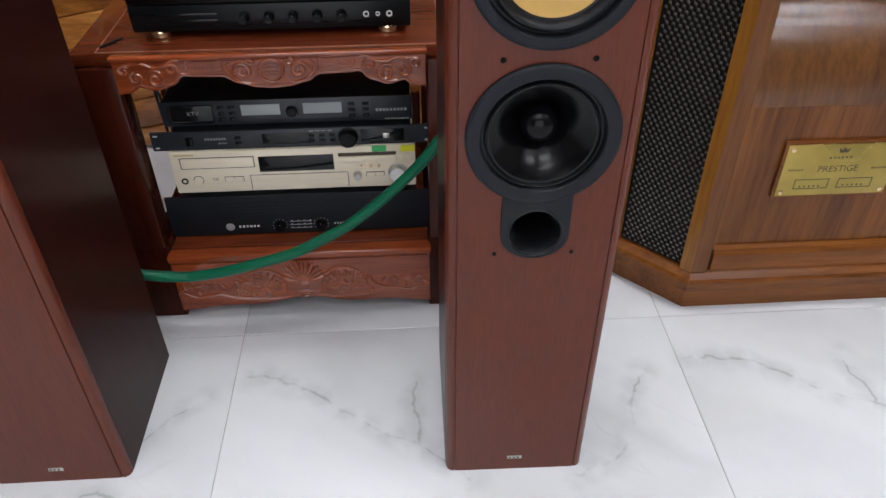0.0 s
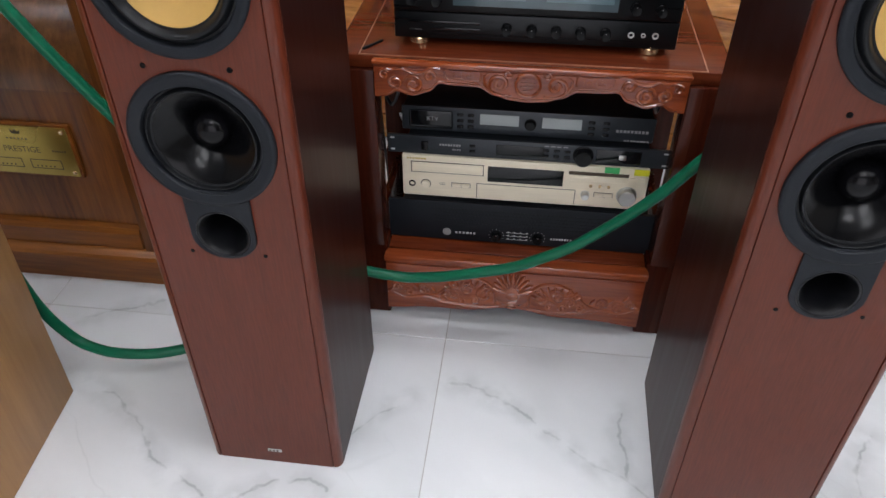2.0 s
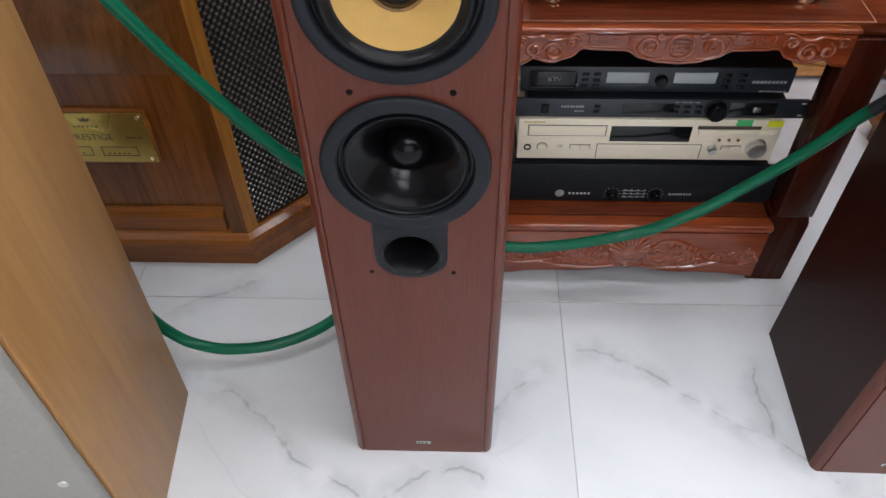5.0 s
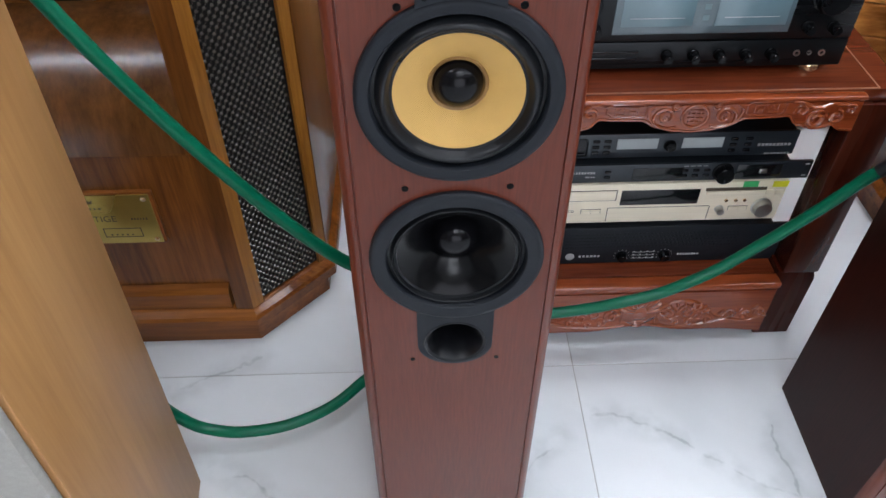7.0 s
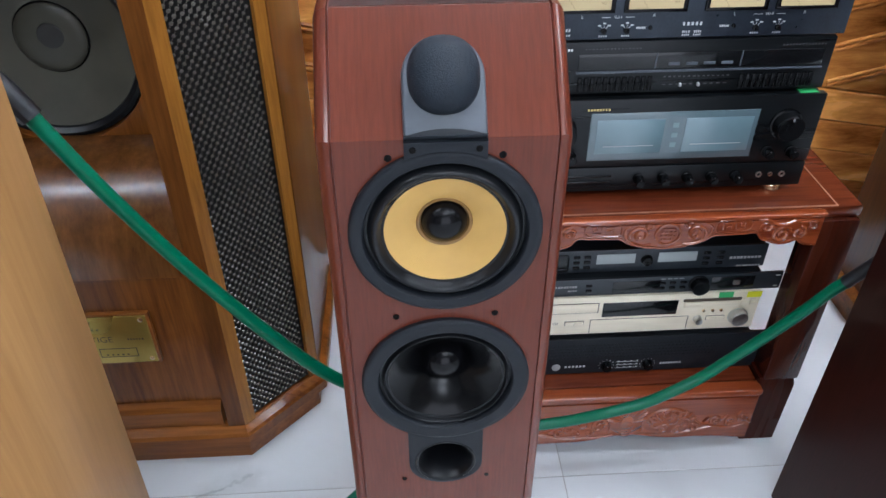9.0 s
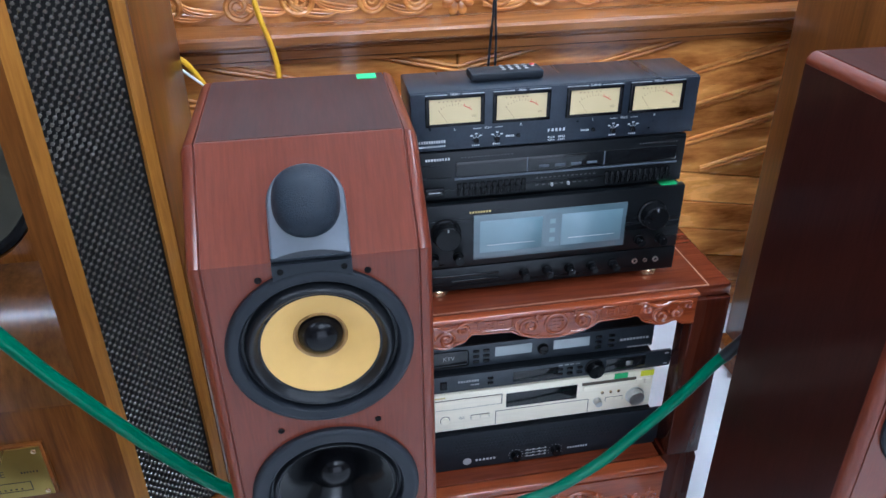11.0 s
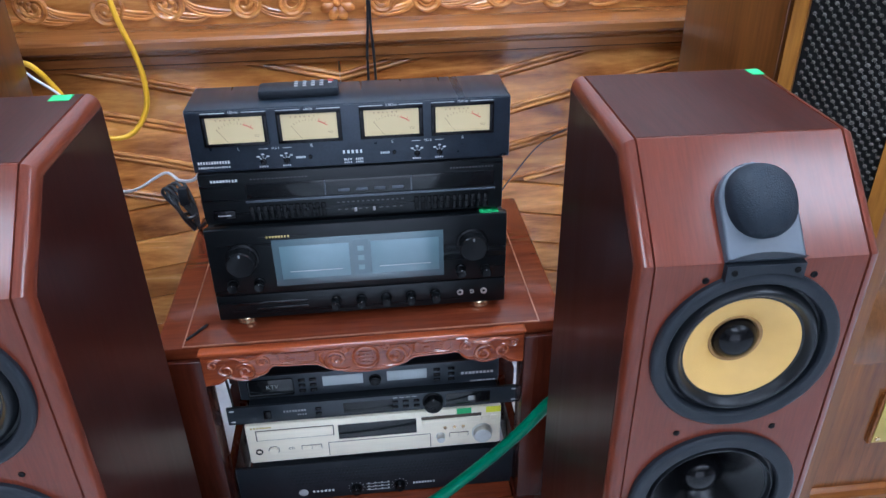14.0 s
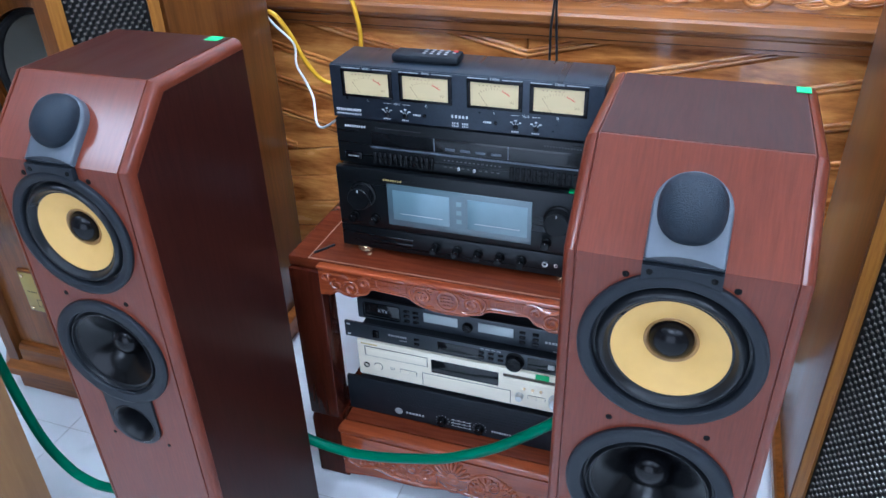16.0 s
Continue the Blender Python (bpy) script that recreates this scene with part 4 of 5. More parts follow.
# fan-shaped shell in the middle
for k in range(11):
    a = math.pi * (0.06 + 0.88 * k / 10)
    part("shell_rib", dome(bmesh.new(), 0.023 * math.cos(a), 0.058 + 0.026 * math.sin(a), 0.0165, 0.0043, 0.0062, a), M_CARVE, low)
part("shell_ground", dome(bmesh.new(), 0, 0.060, 0.034, 0.029, 0.0036), M_CARVE, low)
part("shell_boss", dome(bmesh.new(), 0, 0.052, 0.014, 0.010, 0.006), M_CARVE, low)
for k in range(3):
    part("shell_rib", dome(bmesh.new(), 0, 0.040 - 0.0055 * k, 0.016 - 0.003 * k, 0.0028, 0.004), M_CARVE, low)
for sx in (-1, 1):
    def mir(pts):
        return [(sx * p[0], p[1], p[2]) for p in pts]
    # leafy mound: swelling ground, arched rim, curled leaves inside
    part("leaf_ground", dome(bmesh.new(), sx * 0.078, 0.050, 0.046, 0.027, 0.0032), M_RACK, low)
    carve(mir(smooth_path([(0.030, CY, 0.034), (0.030, CY, 0.056), (0.044, CY, 0.074), (0.068, CY, 0.081), (0.092, CY, 0.076), (0.112, CY, 0.062), (0.130, CY, 0.046), (0.150, CY, 0.040)], 7)), 0.0026, low)
    for cx, cz, r, t, st, hd in ((0.050, 0.053, 0.0140, 1.4, 2.2, -1), (0.078, 0.060, 0.0135, 1.4, 3.0, -1), (0.101, 0.050, 0.0120, 1.3, 2.6, -1), (0.066, 0.040, 0.0095, 1.2, 0.3, 1), (0.090, 0.037, 0.0085, 1.2, 0.3, 1), (0.119, 0.040, 0.0080, 1.2, 2.4, -1)):
        carve(mir([(p[0], CY - 0.002, p[2]) for p in spiral(cx, cz, r, t, st, hd, CY)]), 0.0024, low)
    for k in range(9):
        a = math.pi * (0.93 - 0.1 * k)
        part("leaf_lobe", dome(bmesh.new(), sx * (0.078 + 0.040 * math.cos(a)), 0.050 + 0.023 * math.sin(a), 0.0075, 0.0030, 0.0058, a if sx > 0 else math.pi - a), M_CARVE, low)
    carve(mir(smooth_path([(0.022, CY, 0.030), (0.050, CY, 0.026), (0.085, CY, 0.027), (0.120, CY, 0.030), (0.150, CY, 0.038), (0.172, CY, 0.036), (0.192, CY, 0.034), (0.212, CY, 0.042)], 7)), 0.0026, low)
    carve(mir(spiral(0.158, 0.051, 0.0105, 1.3, 3.6, -1, CY)), 0.0023, low)
    carve(mir(spiral(0.184, 0.046, 0.0095, 1.3, 0.6, 1, CY)), 0.0023, low)
    carve(mir(spiral(0.206, 0.054, 0.0085, 1.3, 3.8, -1, CY)), 0.0021, low)
    for cx, cz, a in ((0.140, 0.054, 0.9), (0.171, 0.058, 0.6), (0.196, 0.064, 0.9), (0.217, 0.047, -0.6)):
        part("leaf_lobe", dome(bmesh.new(), sx * cx, cz, 0.0075, 0.0026, 0.004, a if sx > 0 else math.pi - a), M_CARVE, low)

for ob in low.children:
    ob.data.transform(Matrix.Translation((0, 0, 0.041)) @ Matrix.Diagonal((1.06, 1, 1.26, 1)) @ Matrix.Translation((0, 0, -0.030)))

# ---- electronics: local x from the middle, y from the front face, z from the underside of the feet ----
def rubber_feet(th, w, d, h, r=0.014, material=None, inset=0.04, label="", front=0.02):
    for x in (-w / 2 + inset, w / 2 - inset):
        for y in (front + r, d - 0.05):
            part("foot", lathe(bmesh.new(), [(0, 0), (r * 0.9, 0), (r, h * 0.2), (r, h * 0.8), (r * 0.9, h), (0, h)], x, y, 0, 20, "z"), material or M_RUBBER, th, label)


amp = thing("integrated_amplifier", "black amplifier with gold feet and a wide glass display", "amplifier", pose(-0.188, 1.140, TOP + LIFT))
W, H, F = 0.430, 0.164, 0.012
part("case", boxed(-W / 2 + 0.004, W / 2 - 0.004, 0.014, 0.33, F, H - 0.002, bevel=0.002), M_BLACKTOP, amp)
part("front_panel", boxed(-W / 2, W / 2, 0, 0.0135, F + 0.043, H, bevel=0.002), M_BLACK, amp, "brushed black front panel")
part("lower_panel", boxed(-W / 2, W / 2, 0.0, 0.0135, F, F + 0.0415, bevel=0.002), M_BLACK, amp)
rubber_feet(amp, W, 0.33, F, 0.016, M_GOLDFOOT, 0.037, "gold-ringed round foot", 0.0005)
win = part("display_window", boxed(-0.124, 0.122, -0.0015, 0.003, 0.066, 0.143, bevel=0.001), M_STRIP, amp, "pale reflecting glass display")
part("display_mask", boxed(-0.009, 0.013, -0.0017, -0.001, 0.078, 0.137), M_STRIP, win, "darker centre strip")
for k in range(3):
    part("display_mark", boxed(-0.003, 0.006, -0.0020, -0.0012, 0.086 + 0.016 * k, 0.094 + 0.016 * k), M_MIRROR, win)
for x in (-0.114, 0.016):
    part("meter_field", boxed(x, x + 0.099, -0.0018, -0.001, 0.0775, 0.1325, bevel=0.0003), M_MIRROR, win, "pale blue-grey field")
    # Pale line painted in place of a reflection across the field.
    part("field_glint", boxed(x + 0.012, x + 0.087, -0.0021, -0.0017, 0.0895, 0.0905), M_LCD, win)
knob("volume_knob", amp, -0.167, 0, 0.118, 0.021, 0.024, M_KNOB, "large black volume knob")
knob("input_knob", amp, 0.164, 0, 0.119, 0.021, 0.022, M_KNOB, "large black selector knob")
for x, z in ((-0.186, 0.075), (-0.148, 0.0745), (0.147, 0.0745), (0.184, 0.073)):
    knob("small_knob", amp, x, 0, z, 0.0075, 0.016, M_KNOB)
for x in (-0.041, -0.003, 0.034, 0.071, 0.108):
    knob("small_knob", amp, x, 0, 0.034, 0.0072, 0.018, M_KNOB)
for i, x in enumerate((0.146, 0.164, 0.182)):
    r = 0.0048 if i != 1 else 0.0034
    part("jack_socket", lathe(bmesh.new(), [(r, 0), (r, 0.002), (r * 0.6, 0.002), (r * 0.55, -0.004), (0, -0.004)], x, 0, 0.033, 20), M_SILVER, amp, "chrome headphone socket")
bm = bmesh.new()
for z, a, b in ((0.039, -0.192, -0.082), (0.029, -0.158, -0.082)):
    box(bm, a, b, -0.0015, 0.001, z - 0.002, z + 0.002, bevel=0.0007)
box(bm, -0.192, -0.172, -0.001, 0.001, 0.025, 0.0275)
part("button_strip", bm, M_GLOSS, amp)
part("maker_mark", bars(bmesh.new(), -0.130, -0.096, 0, 0.1485, 0.0032, 8, 3, 0.3), M_GOLDPRINT, amp, "small gold lettering")
part("sticker", boxed(0.176, 0.203, 0.004, 0.018, H - 0.0015, H + 0.0008), M_TAG_G, amp, "small green sticker")

eq = thing("graphic_equalizer", "slim black graphic equalizer with slider rows", "equalizer", pose(-0.189, 1.150, TOP + LIFT + H))
W, H2 = 0.420, 0.082
part("case", boxed(-W / 2 + 0.003, W / 2 - 0.003, 0.012, 0.25, 0.004, H2 - 0.003, bevel=0.002), M_BLACKTOP, eq)
part("front_panel", boxed(-W / 2, W / 2, 0, 0.0115, 0.004, H2 - 0.001, bevel=0.0025), M_BLACK, eq, "black front panel")
rubber_feet(eq, W, 0.25, 0.004, 0.012)
part("display_window", boxed(-0.148, 0.197, -0.001, 0.002, 0.041, 0.064, bevel=0.0008), M_GLOSS, eq, "long dark glass display")
for x in (-0.040, 0.080):
    part("display_divider", boxed(x - 0.0008, x + 0.0008, -0.0016, 0.001, 0.0415, 0.0635), M_POD, eq)
for k in range(4):
    part("mode_button", boxed(-0.022 + k * 0.025, -0.006 + k * 0.025, -0.0022, 0.0, 0.0455, 0.0495, bevel=0.0006), M_POD, eq)
part("trim_line", boxed(-0.150, 0.199, -0.0022, 0.001, 0.0355, 0.0385, bevel=0.0008), M_POD, eq)
for x0, x1 in ((-0.148, -0.040), (0.082, 0.190)):
    for i in range(12):
        x = x0 + (x1 - x0) * (i + 0.5) / 12
        s = part("slider", boxed(x - 0.0032, x + 0.0032, -0.004, 0.001, 0.010, 0.030, bevel=0.001), M_KNOB, eq)
        part("slider_cap", boxed(x - 0.0022, x + 0.0022, -0.007, -0.003, 0.0195, 0.0225, bevel=0.0006), M_KNOB, s)
part("power_button", boxed(-0.196, -0.166, -0.004, 0.001, 0.014, 0.026, bevel=0.001), M_CAP, eq)
part("power_mark", boxed(-0.190, -0.172, -0.0046, -0.0035, 0.0185, 0.0200), M_KEYS, eq)
part("maker_mark", bars(bmesh.new(), -0.193, -0.156, 0, 0.070, 0.0036, 9, 5, 0.3), M_PRINT, eq, "small white lettering")
for k, a in enumerate(((0.135, 0.198, 0.0705, 0.0024, 14), (-0.140, -0.06, 0.0705, 0.0016, 16), (-0.025, 0.072, 0.028, 0.0016, 14), (-0.025, 0.072, 0.0165, 0.0014, 10))):
    part("panel_print", bars(bmesh.new(), a[0], a[1], 0, a[2], a[3], a[4], 6 + k, 0.45), M_DIMPRINT, eq, "tiny grey print")
for x in (0.0, 0.026):
    part("level_slider", boxed(x - 0.0018, x + 0.0018, -0.004, 0.001, 0.0135, 0.0185, bevel=0.0008), M_KEYS, eq)

vu = thing("meter_unit", "dark metal box with four cream needle meters", "level meter", pose(-0.186, 1.152, TOP + LIFT + H + H2))
W, H3 = 0.432, 0.088
part("case", boxed(-W / 2, W / 2, 0.003, 0.098, 0.001, H3, bevel=0.003), M_NAVY, vu, "dark blue-black metal case")
part("front_panel", boxed(-W / 2 + 0.0015, W / 2 - 0.0015, 0, 0.0028, 0.0015, H3 - 0.0015, bevel=0.0008), M_NAVY, vu)
for i, (x, band) in enumerate(((-0.152, "100Hz"), (-0.055, "1KHz"), (0.054, "3.3KHz"), (0.150, "10KHz"))):
    z = 0.060
    fr = part("meter", prism(bmesh.new(), [(x - 0.0425, z - 0.022), (x + 0.0425, z - 0.022), (x + 0.0425, z + 0.0225), (x - 0.0425, z + 0.0225)], -0.0008, 0.001), M_CAP, vu, "cream needle meter in a black bezel", smooth=0)
    bm = bmesh.new()
    for q in ((x - 0.0425, x + 0.0425, z + 0.0185, z + 0.0225), (x - 0.0425, x + 0.0425, z - 0.022, z - 0.018), (x - 0.0425, x - 0.0368, z - 0.018, z + 0.0185), (x + 0.0368, x + 0.0425, z - 0.018, z + 0.0185)):
        box(bm, q[0], q[1], -0.003, -0.0007, q[2], q[3], bevel=0.0006)
    part("bezel", bm, M_CAP, fr)
    part("dial_card", boxed(x - 0.0366, x + 0.0366, -0.0016, -0.0006, z - 0.0178, z + 0.0183), M_METER, fr, "cream dial")
    bm, bm2 = bmesh.new(), bmesh.new()
    for k in range(13):
        a = radians(128 - k * 6.4)
        c = (x, z - 0.028)
        p0, p1 = (c[0] + 0.0365 * math.cos(a), c[1] + 0.0365 * math.sin(a)), (c[0] + (0.0405 if k % 2 else 0.0385) * math.cos(a), c[1] + (0.0405 if k % 2 else 0.0385) * math.sin(a))
        tube(bm if k < 9 else bm2, [(p0[0], -0.0017, p0[1]), (p1[0], -0.0017, p1[1])], 0.0004, 4)
    tube(bm2, [(x + 0.0372 * math.cos(radians(t)), -0.0017, z - 0.028 + 0.0372 * math.sin(radians(t))) for t in range(52, 76, 4)], 0.0007, 4)
    bars(bm, x - 0.024, x + 0.012, -0.0016, z + 0.0145, 0.0013, 6, i, 0.6)
    part("dial_print", bm, M_DIALPRINT, fr)
    part("dial_red_zone", bm2, M_RED, fr, "red overload arc")
    part("needle", tube(bmesh.new(), [(x - 0.010, -0.0019, z - 0.0175), (x - 0.024, -0.0019, z + 0.002)], 0.0003, 4), M_DIALPRINT, fr)
    letters("dial_letters", "VU", 0.0052, x + 0.027, -0.0017, z - 0.009, M_DIALPRINT, fr)
    for xa in (x - 0.042, x + 0.011):
        part("bracket_line", boxed(xa, xa + 0.031, -0.0004, 0.0005, H3 - 0.0045, H3 - 0.0037), M_PRINT, vu)
    letters("band_letters", band, 0.0052, x, -0.0002, H3 - 0.0041, M_PRINT, vu)
    letters("channel_letter", "LR"[i % 2], 0.006, x, -0.0002, 0.0325, M_PRINT, vu)
for x, txt in ((-0.1035, "VU-1"), (0.102, "VU-2")):
    letters("group_letters", txt, 0.0052, x, -0.0002, 0.0315, M_PRINT, vu)
    for xa in (x - 0.022, x + 0.010):
        part("group_line", boxed(xa, xa + 0.012, -0.0004, 0.0005, 0.0312, 0.0318), M_PRINT, vu)
for x in (-0.121, -0.090, 0.087, 0.118):
    sw = part("toggle_switch", lathe(bmesh.new(), [(0.0042, 0), (0.0038, 0.002), (0.0016, 0.0025), (0.0018, 0.007), (0, 0.0072)], x, 0, 0.013, 12), M_CAP, vu)
    bm = bmesh.new()
    for k in (-1, 0, 1):
        box(bm, x + k * 0.0066 - 0.0019, x + k * 0.0066 + 0.0019, -0.0004, 0.0005, 0.0196 + 0.0030 * (k == 0), 0.0214 + 0.0030 * (k == 0))
        tube(bm, [(x + k * 0.0022, -0.0003, 0.0165), (x + k * 0.0048, -0.0003, 0.0190 + 0.0020 * (k == 0))], 0.0004, 4)
    bars(bm, x - 0.006, x + 0.006, 0, 0.0058, 0.0022, 4, int(x * 1e4) % 97)
    part("switch_print", bm, M_PRINT, sw)
for x in (-0.058, 0.056):
    part("push_button", lathe(bmesh.new(), [(0.003, 0), (0.0028, 0.002), (0, 0.0022)], x, 0, 0.0165, 12), M_CAP, vu)
    part("button_print", bars(bmesh.new(), x - 0.019, x - 0.006, 0, 0.0165, 0.0028, 5, 3, 0.2), M_PRINT, vu)
for k, a in enumerate(((-0.014, 0.015, 0.0205, 0.0045, 5), (-0.013, -0.002, 0.0095, 0.0030, 4), (0.003, 0.014, 0.0095, 0.0030, 4), (-0.013, -0.002, 0.0052, 0.0022, 4), (0.003, 0.014, 0.0052, 0.0022, 4), (-0.208, -0.165, 0.0150, 0.0040, 12), (-0.208, -0.165, 0.0080, 0.0024, 14))):
    part("panel_print", bars(bmesh.new(), a[0], a[1], 0, a[2], a[3], a[4], 21 + k, 0.38), M_PRINT, vu, "small white print")

remote = thing("remote_control", "black remote control lying on the meter unit", "remote control", pose(-0.250, 1.204, TOP + LIFT + H + H2 + H3, 0, 0, 1.5))
part("body", boxed(-0.058, 0.050, -0.020, 0.018, 0.0, 0.013, bevel=0.004), M_FRAME, remote)
for i in range(5):
    for j in range(3):
        if (i, j) != (4, 0):
            part("key", boxed(-0.010 + i * 0.0115, -0.0048 + i * 0.0115, -0.009 + j * 0.009, -0.0055 + j * 0.009, 0.0125, 0.0142, bevel=0.0006), M_KEYS, remote)
part("power_key", boxed(0.036, 0.043, 0.006, 0.012, 0.0125, 0.0148, bevel=0.001), M_RED, remote, "red power key")
pin = thing("hex_key", "small black bent key lying on the tabletop", "tool", pose(-0.437, 1.128, TOP + LIFT))
part("shaft", tube(bmesh.new(), smooth_path([(-0.012, -0.016, 0.0022), (0.0, 0.0, 0.0022), (0.012, 0.018, 0.0022)], 4), 0.0022, 6), M_BLACK, pin)

# ---- rack units, from the bottom up ----
SHELF = 0.1455 + LIFT
pa = thing("power_amplifier", "wide black rack-mount power amplifier on the lower shelf", "amplifier", pose(-0.1855, 1.134, SHELF))
H = 0.088
part("case", boxed(-0.215, 0.215, 0.008, 0.27, 0.003, H - 0.002, bevel=0.002), M_BLACKTOP, pa)
part("front_panel", boxed(-0.2415, 0.2415, 0, 0.0075, 0.003, H, bevel=0.0015), M_FRAME, pa, "matt black front panel")
rubber_feet(pa, 0.43, 0.27, 0.003, 0.012)
bm = bmesh.new()
for j in range(5):
    for i in range(46):
        x = -0.155 + i * 0.0068 + (j % 2) * 0.0034
        lathe(bm, [(0.0022, 0.0004), (0.0016, -0.0002), (0, -0.0002)], x, 0, 0.044 + j * 0.0075, 6)
part("vent_grid", bm, M_HOLE, pa, "rows of small vent holes", smooth=0)["kind"] = "stuff"
for x in (-0.042, 0.034):
    knob("level_knob", pa, x, 0, 0.021, 0.0085, 0.011, M_KNOB)
    bm = bmesh.new()
    for k in range(9):
        a = radians(210 - k * 30)
        box(bm, x + 0.0135 * math.cos(a) - 0.0006, x + 0.0135 * math.cos(a) + 0.0006, -0.0004, 0.0004, 0.021 + 0.0135 * math.sin(a) - 0.0006, 0.021 + 0.0135 * math.sin(a) + 0.0006)
    part("level_scale", bm, M_PRINT, pa)
part("emblem", lathe(bmesh.new(), [(0.008, 0), (0.008, 0.0006), (0.0045, 0.0006), (0, 0.0003)], -0.134, 0, 0.021, 24), M_KEYS, pa, "small round silver emblem")
part("maker_mark", bars(bmesh.new(), -0.118, -0.078, 0, 0.021, 0.0046, 6, 31, 0.22), M_PRINT, pa)
part("model_mark", bars(bmesh.new(), 0.058, 0.098, 0, 0.021, 0.0042, 8, 32, 0.28), M_PRINT, pa)
bm = bmesh.new()
for z in (0.0135, 0.021, 0.0285):
    box(bm, -0.024, 0.016, -0.0004, 0.0004, z - 0.0004, z + 0.0004)
    for k in range(4):
        box(bm, -0.0215 + k * 0.0115, -0.0185 + k * 0.0115, -0.0004, 0.0004, z + 0.0008, z + 0.0026)
part("panel_print", bm, M_PRINT, pa, "white panel print")

cd = thing("disc_player", "champagne gold disc player stacked on the power amplifier", "disc player", pose(-0.1865, 1.141, SHELF + H))
Z1 = SHELF + H
W, HC = 0.428, 0.091
part("case", boxed(-W / 2 + 0.003, W / 2 - 0.003, 0.012, 0.27, 0.006, HC - 0.002, bevel=0.002), M_CHAMP, cd)
part("front_panel", boxed(-W / 2, W / 2, 0, 0.0115, 0.006, HC, bevel=0.003), M_CHAMP, cd, "champagne brushed front panel")
rubber_feet(cd, W, 0.27, 0.006, 0.014)
part("disc_tray", boxed(-0.196, -0.071, -0.002, 0.001, 0.058, 0.0775, bevel=0.0012), M_CHAMP, cd)
bm = bmesh.new()
for q in ((-0.198, -0.069, 0.0775, 0.079), (-0.198, -0.069, 0.0565, 0.058), (-0.198, -0.1965, 0.058, 0.0775), (-0.0705, -0.069, 0.058, 0.0775), (-0.081, -0.0798, 0.010, 0.032), (0.092, 0.0932, 0.010, 0.032), (-0.081, 0.092, 0.0395, 0.0405), (-0.081, -0.0798, 0.032, 0.0395), (0.092, 0.0932, 0.032, 0.0395)):
    box(bm, q[0], q[1], -0.0004, 0.0006, q[2], q[3])
part("panel_gaps", bm, M_CHAMP_LINE, cd)
part("display_window", boxed(-0.062, 0.0695, -0.0012, 0.002, 0.046, 0.0775, bevel=0.001), M_GLOSS, cd, "black glass display")
part("second_tray", boxed(0.080, 0.178, -0.003, 0.001, 0.0605, 0.0725, bevel=0.0012), M_CHAMP, cd)
part("tray_gap", boxed(0.078, 0.180, -0.0006, 0.001, 0.0725, 0.0790), M_CHAMP_LINE, cd)
for x in (0.186, 0.202):
    part("button", boxed(x - 0.006, x + 0.006, -0.002, 0.001, 0.062, 0.0725, bevel=0.0008), M_CHAMP, cd)
knob("jog_dial", cd, 0.1815, 0, 0.036, 0.0158, 0.013, M_SILVER, "large silver jog dial", groove=False)
knob("level_knob", cd, 0.110, 0, 0.033, 0.0068, 0.011, M_SILVER, "small silver knob", groove=False)
for x in (0.118, 0.134, 0.149):
    part("button", lathe(bmesh.new(), [(0.003, 0), (0.0028, 0.002), (0, 0.0022)], x, 0, 0.051, 14), M_GOLDFOOT, cd)
for x0, x1 in ((-0.125, -0.109), (-0.1085, -0.093), (0.126, 0.141), (0.1415, 0.157)):
    part("button", boxed(x0, x1, -0.0022, 0.001, 0.030, 0.0375, bevel=0.0008), M_CHAMP, cd)
    part("button_shadow", boxed(x0 - 0.001, x1 + 0.001, -0.0003, 0.0005, 0.029, 0.0385), M_CHAMP_LINE, cd)
part("power_button", lathe(bmesh.new(), [(0.008, 0), (0.0078, 0.003), (0.007, 0.0035), (0, 0.003)], -0.172, 0, 0.033, 24), M_CHAMP, cd)
part("power_ring", lathe(bmesh.new(), [(0.0092, 0.0002), (0.0080, 0.0004)], -0.172, 0, 0.033, 24), M_CHAMP_LINE, cd)
part("headphone_jack", lathe(bmesh.new(), [(0.0062, 0), (0.006, 0.0015), (0.004, 0.0015), (0.0036, -0.004), (0, -0.004)], -0.1965, 0, 0.032, 20), M_CAP, cd, "black headphone socket")
part("maker_mark", bars(bmesh.new(), -0.205, -0.170, 0, 0.0845, 0.0035, 7, 41, 0.15), M_GOLDPRINT, cd)
letters("disc_letters", "CD", 0.007, -0.142, -0.0002, 0.034, M_CHAMP_LINE, cd)
part("sticker", boxed(0.138, 0.163, -0.0011, 0.0, 0.080, 0.0915), M_TAG_G, cd, "small green sticker")
part("sticker", boxed(0.188, 0.213, -0.0011, 0.0, 0.0785, 0.0905), M_TAG_Y, cd, "small yellow sticker")

Z2 = Z1 + HC
pr = thing("rack_processor", "slim black rack-mount processor stacked on the disc player", "audio processor", pose(-0.184, 1.146, Z2 + 0.0005))
part("case", boxed(-0.205, 0.205, 0.006, 0.19, 0.0, 0.042, bevel=0.0015), M_BLACKTOP, pr)
bm = boxed(-0.241, 0.241, 0, 0.0055, 0.0, 0.043, bevel=0.001)
part("front_panel", bm, M_RACKFACE, pr, "dark front panel with rack ears")
for sx in (-1, 1):
    for z in (0.0075, 0.0355):
        part("rack_slot", boxed(sx * 0.2325 - 0.005, sx * 0.2325 + 0.005, -0.0006, 0.003, z - 0.003, z + 0.003, bevel=0.0025), M_PRINT, pr, "pale slot in the rack ear")
part("display_window", boxed(-0.052, 0.030, -0.0008, 0.001, 0.008, 0.034, bevel=0.0006), M_GLOSS, pr)
